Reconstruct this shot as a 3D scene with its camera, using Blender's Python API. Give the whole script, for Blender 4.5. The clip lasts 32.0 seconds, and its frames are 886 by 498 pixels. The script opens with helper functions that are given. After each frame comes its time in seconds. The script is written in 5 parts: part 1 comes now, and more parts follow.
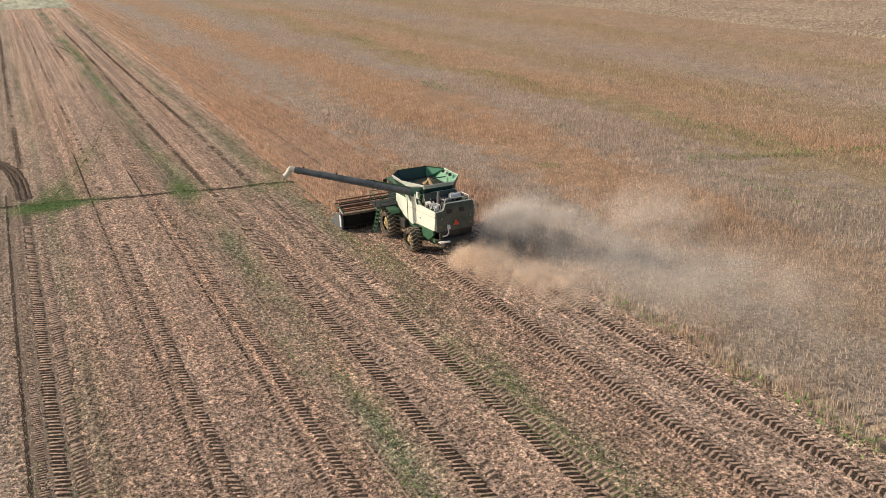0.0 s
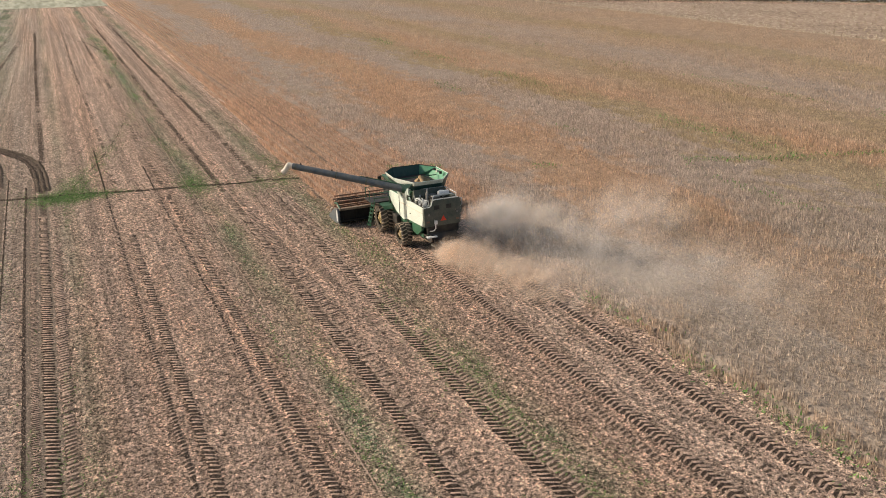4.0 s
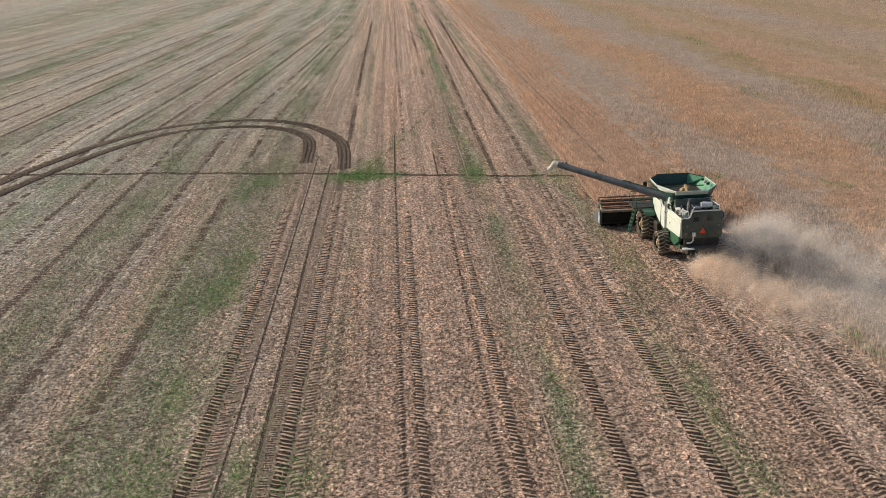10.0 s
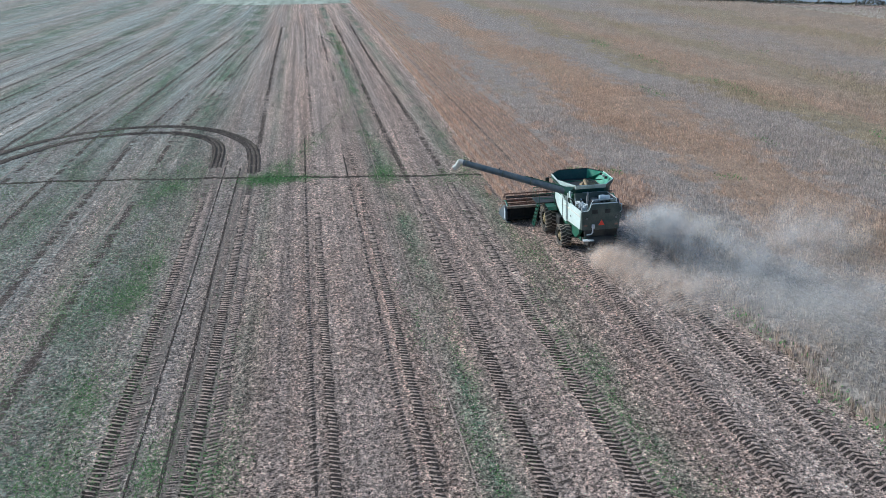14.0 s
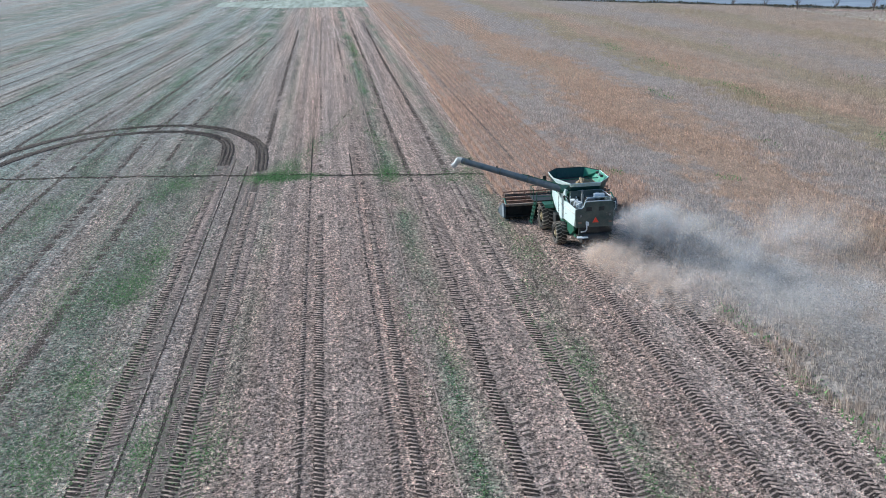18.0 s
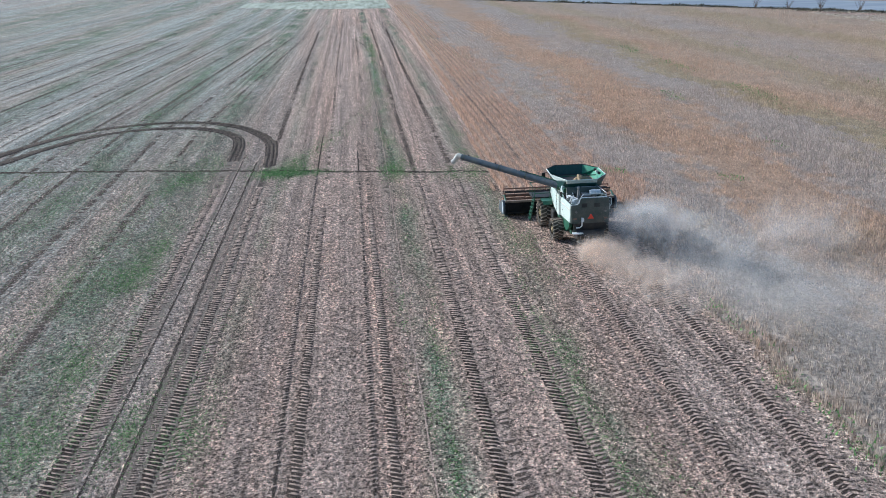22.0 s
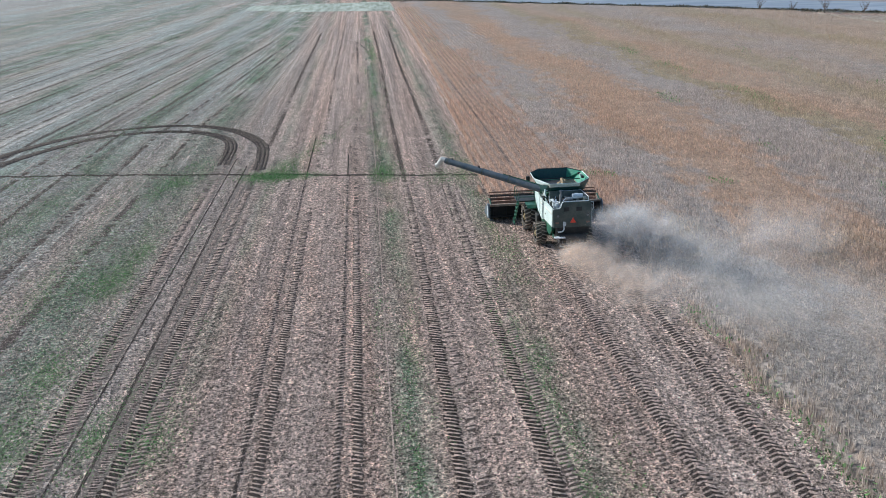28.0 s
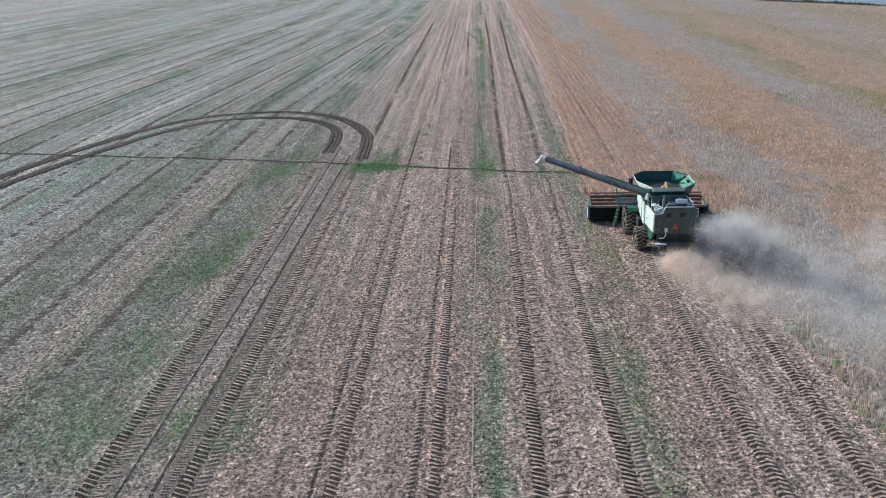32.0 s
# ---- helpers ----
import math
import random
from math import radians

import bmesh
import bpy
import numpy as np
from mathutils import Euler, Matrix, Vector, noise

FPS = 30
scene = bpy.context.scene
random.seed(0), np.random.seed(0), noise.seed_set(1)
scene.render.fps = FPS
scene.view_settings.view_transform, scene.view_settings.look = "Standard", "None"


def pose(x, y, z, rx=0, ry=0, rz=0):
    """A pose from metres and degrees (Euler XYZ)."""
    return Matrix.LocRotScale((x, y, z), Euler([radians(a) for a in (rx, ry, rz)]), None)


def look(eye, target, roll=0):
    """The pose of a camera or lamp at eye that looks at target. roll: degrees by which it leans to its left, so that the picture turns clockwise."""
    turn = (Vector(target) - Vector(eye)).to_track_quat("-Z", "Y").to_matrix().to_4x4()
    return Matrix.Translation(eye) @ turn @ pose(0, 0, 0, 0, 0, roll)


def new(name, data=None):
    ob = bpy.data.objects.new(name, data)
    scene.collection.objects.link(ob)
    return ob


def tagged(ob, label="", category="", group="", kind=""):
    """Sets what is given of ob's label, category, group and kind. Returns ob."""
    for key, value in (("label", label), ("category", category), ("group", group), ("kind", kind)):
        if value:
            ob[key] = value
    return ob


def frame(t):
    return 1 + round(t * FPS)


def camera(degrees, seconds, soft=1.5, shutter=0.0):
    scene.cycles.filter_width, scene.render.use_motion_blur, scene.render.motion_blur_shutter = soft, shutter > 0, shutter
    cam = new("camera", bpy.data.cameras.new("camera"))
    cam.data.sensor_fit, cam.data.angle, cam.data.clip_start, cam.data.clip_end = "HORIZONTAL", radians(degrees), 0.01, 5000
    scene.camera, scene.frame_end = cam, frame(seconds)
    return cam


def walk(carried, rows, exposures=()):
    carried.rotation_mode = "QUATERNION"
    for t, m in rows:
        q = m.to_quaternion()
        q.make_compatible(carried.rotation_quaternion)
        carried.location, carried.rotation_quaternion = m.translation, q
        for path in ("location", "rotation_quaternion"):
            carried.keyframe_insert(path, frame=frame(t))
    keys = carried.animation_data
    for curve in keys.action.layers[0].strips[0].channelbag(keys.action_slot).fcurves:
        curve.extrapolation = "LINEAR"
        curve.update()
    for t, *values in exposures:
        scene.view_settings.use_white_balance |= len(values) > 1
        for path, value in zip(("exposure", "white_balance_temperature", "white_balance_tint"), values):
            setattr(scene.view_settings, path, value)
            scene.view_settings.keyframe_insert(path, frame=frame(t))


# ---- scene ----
cam = camera(52.76, 32.0, soft=0.6)
PATH = [
    (0.0, pose(-24.94, -57.17, 20.62, 70.45, 1.60, -25.87)),
    (0.5, pose(-24.83, -57.93, 20.69, 70.44, 1.50, -24.80)),
    (1.0, pose(-24.68, -58.64, 20.76, 70.27, 1.41, -24.66)),
    (1.5, pose(-24.49, -59.26, 20.82, 70.30, 1.34, -24.31)),
    (2.0, pose(-24.26, -59.76, 20.86, 70.43, 1.30, -24.08)),
    (3.0, pose(-23.75, -60.43, 20.95, 70.62, 1.39, -23.73)),
    (3.5, pose(-23.51, -60.63, 21.01, 70.51, 1.49, -23.93)),
    (5.5, pose(-22.83, -61.15, 21.33, 70.48, 1.06, -22.17)),
    (6.0, pose(-22.64, -61.23, 21.40, 70.40, 1.07, -22.15)),
    (7.0, pose(-22.10, -61.31, 21.54, 70.24, 1.23, -21.96)),
    (8.0, pose(-21.37, -61.43, 21.62, 70.10, 1.53, -21.90)),
    (8.5, pose(-21.00, -61.63, 21.63, 70.07, 1.66, -21.48)),
    (9.0, pose(-20.65, -61.86, 21.63, 70.24, 1.76, -15.01)),
    (9.5, pose(-20.36, -62.09, 21.61, 70.59, 1.78, -6.94)),
    (10.0, pose(-20.12, -62.31, 21.59, 70.70, 1.74, -3.32)),
    (10.5, pose(-19.95, -62.54, 21.57, 70.79, 1.65, -1.25)),
    (11.0, pose(-19.85, -62.76, 21.55, 70.77, 1.57, -7.25)),
    (11.5, pose(-19.81, -62.96, 21.53, 70.77, 1.51, -9.34)),
    (12.0, pose(-19.79, -63.12, 21.52, 70.80, 1.47, -9.06)),
    (13.0, pose(-19.73, -63.41, 21.49, 70.81, 1.49, -8.61)),
    (14.0, pose(-19.50, -63.80, 21.49, 70.86, 1.63, -8.73)),
    (14.5, pose(-19.33, -63.98, 21.48, 70.90, 1.71, -8.63)),
    (16.5, pose(-18.65, -64.66, 21.34, 71.03, 1.62, -7.90)),
    (17.0, pose(-18.47, -64.85, 21.31, 71.09, 1.59, -7.73)),
    (18.0, pose(-18.08, -65.26, 21.25, 71.16, 1.56, -7.40)),
    (19.0, pose(-17.63, -65.56, 21.18, 71.16, 1.58, -7.09)),
    (20.0, pose(-17.12, -65.80, 21.06, 71.29, 1.54, -6.59)),
    (21.0, pose(-16.63, -66.02, 20.94, 71.40, 1.46, -6.12)),
    (22.0, pose(-16.22, -66.35, 20.85, 71.39, 1.40, -5.71)),
    (23.0, pose(-15.92, -66.77, 20.80, 71.42, 1.43, -5.51)),
    (24.0, pose(-15.68, -67.08, 20.81, 71.42, 1.55, -5.47)),
    (25.0, pose(-15.39, -67.14, 20.85, 71.52, 1.68, -5.53)),
    (25.5, pose(-15.21, -67.03, 20.85, 71.45, 1.69, -5.23)),
    (27.5, pose(-14.39, -66.37, 20.86, 71.46, 1.68, -5.01)),
    (28.0, pose(-14.22, -66.19, 20.88, 71.51, 1.63, -5.16)),
    (29.0, pose(-13.98, -65.83, 20.93, 71.30, 1.42, -5.00)),
    (29.5, pose(-13.88, -65.65, 20.97, 71.25, 1.32, -5.05)),
    (30.0, pose(-13.80, -65.50, 20.99, 71.21, 1.24, -4.47)),
    (30.5, pose(-13.75, -65.39, 21.02, 71.15, 1.18, -1.07)),
    (31.0, pose(-13.69, -65.31, 21.06, 71.10, 1.13, 2.04)),
    (31.5, pose(-13.63, -65.26, 21.11, 71.06, 1.10, 1.99)),
    (32.0, pose(-13.55, -65.23, 21.17, 71.02, 1.08, 2.04)),
]
EXPOSURES = [(0.0, 0.15, 7750.0, 13.0), (8.0, 0.12, 7450.0, 12.5), (10.5, 0.06, 7150.0, 10.5), (12.0, 0.04, 6350.0, 6.5), (13.0, 0.04, 5450.0, 2.4), (14.0, 0.04, 5130.0, 1.2), (16.0, 0.10, 5150.0, 2.2), (18.0, 0.22, 5160.0, 3.2), (25.0, 0.21, 5330.0, 5.0), (32.0, 0.20, 5420.0, 4.2)]
walk(cam, PATH, EXPOSURES)

# ---- light ----
SUN_DIR = Vector((-0.72, 0.54, 0.46)).normalized()          # towards the sun
world = bpy.data.worlds.new("sky")
scene.world = world
world.use_nodes = True
sky = world.node_tree.nodes.new("ShaderNodeTexSky")
sky.sky_type, sky.sun_disc = "NISHITA", False
sky.sun_elevation = math.asin(SUN_DIR.z)
sky.sun_rotation = math.atan2(SUN_DIR.x, SUN_DIR.y)
sky.air_density, sky.dust_density = 1.0, 1.5
world.node_tree.links.new(sky.outputs[0], world.node_tree.nodes["Background"].inputs[0])
world.node_tree.nodes["Background"].inputs[1].default_value = 0.11
sun = new("sun", bpy.data.lights.new("sun", "SUN"))
sun.data.energy, sun.data.angle, sun.data.color = 4.6, radians(0.6), (1.0, 0.94, 0.85)
sun.matrix_world = look(SUN_DIR * 100, (0, 0, 0))

# ---- plan ----
XC = -0.25                       # centre line of the combine
HEADER_Y = 3.9                   # where the standing crop begins ahead of the header
TRACKS = [-11.06, -7.28, -1.5, 2.25, -29.85, -25.75, -19.58, -15.56]
SECOND = {-19.58: -0.95, -15.56: -0.88, -1.5: -1.1, 2.25: -1.15}   # where the fainter row lies beside the deep one
OLD_TRACKS = [-35.9, -40.3, -45.5, -50.1, -55.0, -59.6, -64.2, -68.8, -73.5, -78.2, -83.0, -88.0, -93, -98, -103, -108, -113]
TRACK_END = {-1.5: -0.9, 2.25: -0.9, -29.85: 34.0, -25.75: 190.0}


def drift(x, y):
    """The rows of the old stubble bend to the east in the distance."""
    return 0.07 * np.clip(y - 48, 0, None) * np.clip((-26 - x) / 12, 0, 1)


def left_edge(y):
    """Left edge of the uncut crop ahead of the header."""
    return np.interp(y, [0, 5, 52, 105, 270, 420], [-4.6, -4.4, -3.3, -2.2, -1.2, -1.0]) + 0.14 * np.sin(y * 0.9) + 0.12 * np.sin(y * 0.31 + 1)


def right_edge(y):
    """Edge of the standing crop behind the header."""
    return np.interp(y, [-60, -36, -28, -20, -8, 5], [4.6, 4.5, 4.0, 3.7, 4.2, 4.4]) + 0.22 * np.sin(y * 0.8 + 2) + 0.14 * np.sin(y * 2.3) + 0.12 * np.sin(y * 0.23)


# ---- materials ----
class Mat:
    """A small node graph builder."""

    def __init__(self, name, rough=0.8, metal=0.0, spec=0.3):
        self.m = bpy.data.materials.new(name)
        self.m.use_nodes = True
        self.t = self.m.node_tree
        self.b = self.t.nodes["Principled BSDF"]
        self.b.inputs["Roughness"].default_value = rough
        self.b.inputs["Metallic"].default_value = metal
        self.b.inputs["Specular IOR Level"].default_value = spec

    def node(self, kind, **sets):
        n = self.t.nodes.new(kind)
        for k, v in sets.items():
            if k == "op":
                n.operation = v
            else:
                n.inputs[k].default_value = v
        return n

    def link(self, a, b):
        self.t.links.new(a, b)

    def coords(self, scale=(1, 1, 1), turn=0.0):
        g = self.node("ShaderNodeNewGeometry")
        mp = self.node("ShaderNodeMapping")
        mp.inputs["Scale"].default_value = scale
        mp.inputs["Rotation"].default_value = (0, 0, turn)
        self.link(g.outputs["Position"], mp.inputs["Vector"])
        return mp.outputs[0]

    def noise(self, size, detail=3.0, rough=0.55, scale=(1, 1, 1), turn=0.0, lo=0.35, hi=0.65):
        """Noise of that size in metres, stretched to 0..1."""
        n = self.node("ShaderNodeTexNoise", Scale=1.0 / size, Detail=detail, Roughness=rough)
        self.link(self.coords(scale, turn), n.inputs["Vector"])
        r = self.node("ShaderNodeMapRange")
        r.inputs["From Min"].default_value, r.inputs["From Max"].default_value = lo, hi
        self.link(n.outputs[0], r.inputs["Value"])
        return r.outputs[0]

    def rows(self, size, detail, rough, scale, lo, hi):
        """Noise drawn out along the crop rows, which bend in the distance."""
        p = self.node("ShaderNodeSeparateXYZ")
        self.link(self.node("ShaderNodeNewGeometry").outputs["Position"], p.inputs[0])
        far = self.math("MAXIMUM", self.math("SUBTRACT", p.outputs[1], 48.0), 0.0)
        west = self.math("DIVIDE", self.math("ADD", p.outputs[0], 26.0), -12.0, True)
        x = self.math("SUBTRACT", p.outputs[0], self.math("MULTIPLY", self.math("MULTIPLY", far, west), 0.07))
        v = self.node("ShaderNodeCombineXYZ")
        self.link(self.math("MULTIPLY", x, scale[0]), v.inputs[0])
        self.link(self.math("MULTIPLY", p.outputs[1], scale[1]), v.inputs[1])
        n = self.node("ShaderNodeTexNoise", Scale=1.0 / size, Detail=detail, Roughness=rough)
        self.link(v.outputs[0], n.inputs["Vector"])
        r = self.node("ShaderNodeMapRange")
        r.inputs["From Min"].default_value, r.inputs["From Max"].default_value = lo, hi
        self.link(n.outputs[0], r.inputs["Value"])
        return r.outputs[0]

    def island(self):
        return self.node("ShaderNodeNewGeometry").outputs["Random Per Island"]

    def mix(self, f, a, b):
        n = self.t.nodes.new("ShaderNodeMix")
        n.data_type = "RGBA"
        for s, v in ((n.inputs[0], f), (n.inputs[6], a), (n.inputs[7], b)):
            if isinstance(v, (tuple, float, int)):
                s.default_value = (*v, 1) if isinstance(v, tuple) else v
            else:
                self.link(v, s)
        return n.outputs[2]

    def math(self, op, a, b=0.0, clamp=False):
        n = self.t.nodes.new("ShaderNodeMath")
        n.operation, n.use_clamp = op, clamp
        for s, v in ((n.inputs[0], a), (n.inputs[1], b)):
            if isinstance(v, (float, int)):
                s.default_value = v
            else:
                self.link(v, s)
        return n.outputs[0]

    def gain(self, c, f, lo, hi):
        """Colour times a factor that runs from lo to hi with f."""
        r = self.node("ShaderNodeMapRange")
        r.inputs["To Min"].default_value, r.inputs["To Max"].default_value = lo, hi
        self.link(f, r.inputs["Value"])
        n = self.t.nodes.new("ShaderNodeMix")
        n.data_type, n.blend_type = "RGBA", "MULTIPLY"
        n.inputs[0].default_value = 1.0
        self.link(c, n.inputs[6])
        k = self.node("ShaderNodeCombineColor")
        for i in range(3):
            self.link(r.outputs[0], k.inputs[i])
        self.link(k.outputs[0], n.inputs[7])
        return n.outputs[2]

    def base(self, c):
        if isinstance(c, tuple):
            self.b.inputs["Base Color"].default_value = (*c, 1)
        else:
            self.link(c, self.b.inputs["Base Color"])
        return self

    def bump(self, h, strength=0.5, dist=0.05):
        n = self.node("ShaderNodeBump", Strength=strength, Distance=dist)
        self.link(h, n.inputs["Height"])
        self.link(n.outputs[0], self.b.inputs["Normal"])
        return self


def paint(name, col, rough=0.45, metal=0.0, dust=0.35, spec=0.4):
    """Painted metal under a film of field dust."""
    m = Mat(name, rough, metal, spec)
    d = m.noise(0.5, 4, 0.6, lo=0.3, hi=0.75)
    fine = m.noise(0.06, 3, 0.6)
    c = m.mix(m.math("MULTIPLY", d, dust), col, (0.42, 0.35, 0.27))
    m.base(m.gain(c, fine, 0.85, 1.1))
    return m.m


def stubble_material():
    m = Mat("soybean_stubble", 0.95, spec=0.1)
    straw = m.mix(m.noise(0.16, 3, 0.75, scale=(1, 1.4, 1), lo=0.40, hi=0.60), (0.125, 0.072, 0.051), (0.97, 0.675, 0.515))
    bands = m.noise(3.0, 3, 0.6, scale=(1, 0.03, 1), lo=0.38, hi=0.62)
    c = m.mix(m.math("MULTIPLY", bands, 0.6), straw, m.mix(m.noise(0.16, 3, 0.75, lo=0.40, hi=0.60), (0.10, 0.078, 0.064), (0.74, 0.60, 0.51)))
    x = m.node("ShaderNodeSeparateXYZ")
    m.link(m.node("ShaderNodeNewGeometry").outputs["Position"], x.inputs[0])
    # cooler and paler westwards: greyer straw, with distance haze put into the colour
    west = m.math("DIVIDE", m.math("ADD", x.outputs[0], 22.0), -16.0, True)
    west = m.math("MULTIPLY", west, m.noise(7.0, 3, 0.6, scale=(1, 0.05, 1), lo=0.15, hi=0.6))
    c = m.mix(m.math("MULTIPLY", west, 0.75), c, m.mix(m.noise(0.2, 3, 0.75, lo=0.38, hi=0.62), (0.12, 0.14, 0.12), (0.65, 0.72, 0.66)))
    patch = m.noise(5.0, 4, 0.65, scale=(1, 0.35, 1), lo=0.36, hi=0.58)
    for x0, w, k in ((-12.9, 1.7, 1.0), (-34.0, 5.0, 1.0), (-5.3, 1.7, 0.8), (-43.5, 5.0, 0.9), (-53, 3.5, 0.8), (-66, 5, 0.9), (-88, 12, 0.9), (-130, 30, 0.7), (-24.0, 1.3, 0.5)):
        d = m.math("DIVIDE", m.math("ABSOLUTE", m.math("SUBTRACT", x.outputs[0], x0)), w)
        f = m.math("MULTIPLY", m.math("SUBTRACT", 1.0, d, True), m.math("MULTIPLY", patch, k))
        c = m.mix(f, c, m.mix(m.noise(0.12, 3, 0.75), (0.055, 0.09, 0.05), (0.23, 0.31, 0.19)))
    for x0, w, k in ((0.0, 2.3, 0.42), (3.2, 1.3, 0.7), (-9.15, 2.0, 0.45), (-17.9, 2.1, 0.9), (-22.8, 1.6, 0.25)):
        d = m.math("DIVIDE", m.math("ABSOLUTE", m.math("SUBTRACT", x.outputs[0], x0)), w)
        f = m.math("MULTIPLY", m.math("MULTIPLY", m.math("SUBTRACT", 1.0, d, True), 1.6, True), m.math("MULTIPLY", m.noise(2.4, 3, 0.6, scale=(1, 0.15, 1), lo=0.3, hi=0.6), k))
        c = m.mix(f, c, m.mix(m.noise(0.09, 3, 0.75), (0.26, 0.175, 0.14), (0.86, 0.66, 0.54)))
    streak = m.rows(0.7, 4, 0.7, (1, 0.009), 0.36, 0.62)
    c = m.gain(c, streak, 0.64, 1.26)
    wide = m.rows(2.6, 3, 0.6, (1, 0.008), 0.35, 0.65)
    c = m.gain(c, wide, 0.9, 1.24)
    c = m.gain(c, m.noise(0.5, 4, 0.75, scale=(1, 0.8, 1), lo=0.38, hi=0.62), 0.66, 1.4)
    c = m.gain(c, m.noise(0.2, 2, 0.6, scale=(1, 0.75, 1), lo=0.36, hi=0.62), 0.48, 1.36)
    c = m.gain(c, m.noise(1.3, 3, 0.6, scale=(1, 0.5, 1), lo=0.36, hi=0.64), 0.86, 1.18)
    dark = m.noise(0.24, 3, 0.7, scale=(1, 1.3, 1), lo=0.51, hi=0.60)
    c = m.mix(m.math("MULTIPLY", dark, 0.85), c, (0.03, 0.022, 0.018))
    pale = m.noise(0.21, 3, 0.7, scale=(1.1, 1.5, 1), lo=0.54, hi=0.64)
    c = m.mix(m.math("MULTIPLY", pale, 0.5), c, (0.94, 0.70, 0.555))
    m.base(c)
    h = m.math("ADD", m.noise(0.14, 3, 0.7), m.math("MULTIPLY", m.noise(0.5, 3, 0.6), 1.5))
    m.bump(h, 1.0, 0.10)
    return m.m


def soil_material(name, dark, light):
    m = Mat(name, 0.95, spec=0.1)
    c = m.mix(m.noise(0.12, 4, 0.65), dark, light)
    c = m.mix(m.math("MULTIPLY", m.noise(0.05, 2, 0.6, lo=0.55, hi=0.68), 0.6), c, (0.46, 0.36, 0.28))
    m.base(c)
    m.bump(m.noise(0.08, 4, 0.7), 0.9, 0.04)
    return m.m


def straw_material():
    m = Mat("cut_straw", 0.85, spec=0.2)
    i = m.island()
    c = m.mix(i, (0.025, 0.016, 0.012), (0.95, 0.69, 0.54))
    far = m.noise(3.0, 3, 0.6, scale=(1, 0.03, 1), lo=0.38, hi=0.62)
    c = m.mix(m.math("MULTIPLY", far, 0.4), c, m.mix(i, (0.05, 0.042, 0.036), (0.70, 0.60, 0.52)))
    c = m.gain(c, m.noise(0.5, 4, 0.75, scale=(1, 0.8, 1), lo=0.38, hi=0.62), 0.66, 1.4)
    c = m.gain(c, m.noise(0.2, 2, 0.6, scale=(1, 0.75, 1), lo=0.36, hi=0.62), 0.48, 1.36)
    c = m.gain(c, m.noise(1.3, 3, 0.6, scale=(1, 0.5, 1), lo=0.36, hi=0.64), 0.86, 1.18)
    m.base(c)
    return m.m


def crop_colours(m, lift=1.0):
    """Long bands of riper, greyer and greener soybeans, side by side along the rows."""
    xyz = m.node("ShaderNodeSeparateXYZ")
    m.link(m.node("ShaderNodeNewGeometry").outputs["Position"], xyz.inputs[0])
    sway = m.math("ADD", m.math("MULTIPLY", m.noise(18, 3, 0.6, scale=(1, 0.35, 1), lo=0.3, hi=0.7), 9.0), m.math("MULTIPLY", m.noise(1.6, 3, 0.7, scale=(1, 0.5, 1)), 5.5))
    u = m.math("DIVIDE", m.math("ADD", m.math("ADD", xyz.outputs[0], sway), -2.5), 120.0)
    ramp = m.node("ShaderNodeValToRGB")
    m.link(u, ramp.inputs[0])
    grey, tan, orange, olive = (0.455, 0.37, 0.313), (0.475, 0.36, 0.272), (0.505, 0.348, 0.246), (0.43, 0.335, 0.225)
    stops = ((0, (0.49, 0.342, 0.255)), (0.082, (0.49, 0.342, 0.255)), (0.108, grey), (0.138, grey), (0.168, orange), (0.235, orange), (0.27, grey), (0.325, grey),
             (0.345, olive), (0.37, olive), (0.39, orange), (0.46, tan), (0.51, olive), (0.54, tan), (0.62, grey), (0.7, tan), (0.79, olive), (0.82, tan), (1, tan))
    el = ramp.color_ramp.elements
    for k, (p, col) in enumerate(stops):
        q = el[k] if k < 2 else el.new(p)
        q.position = p
        q.color = (*(v * lift for v in col), 1)
    behind = m.math("MULTIPLY_ADD", xyz.outputs[1], -0.03)
    behind.node.inputs[2].default_value, behind.node.use_clamp = 0.1, True
    c = m.mix(m.math("MULTIPLY", behind, 0.6), ramp.outputs[0], tuple(v * lift for v in (0.41, 0.345, 0.28)))
    b = m.noise(6, 3, 0.6, scale=(1, 0.3, 1), lo=0.57, hi=0.72)
    c = m.mix(m.math("MULTIPLY", b, 0.45), c, tuple(v * lift for v in olive))
    return m.gain(c, m.noise(1.6, 3, 0.6), 0.86, 1.12)


def crop_material(name, lift, lo, hi):
    m = Mat(name, 0.85, spec=0.1)
    c = crop_colours(m, lift)
    c = m.gain(c, m.island(), lo, hi)
    m.base(c)
    tr = m.node("ShaderNodeBsdfTranslucent")
    m.link(c, tr.inputs[0])
    mx = m.node("ShaderNodeMixShader", Fac=0.4)
    m.link(m.b.outputs[0], mx.inputs[1])
    m.link(tr.outputs[0], mx.inputs[2])
    m.link(mx.outputs[0], m.t.nodes["Material Output"].inputs[0])
    return m.m


def canopy_material():
    m = Mat("soybean_canopy", 0.95, spec=0.05)
    c = crop_colours(m, 0.8)
    c = m.gain(c, m.noise(0.22, 4, 0.7, scale=(1, 0.8, 1)), 0.6, 1.25)
    m.base(c)
    m.bump(m.noise(0.35, 4, 0.7, scale=(1, 0.6, 1)), 0.6, 0.15)
    return m.m


def leaf_material(name, a, b):
    m = Mat(name, 0.7, spec=0.2)
    m.base(m.mix(m.island(), a, b))
    return m.m


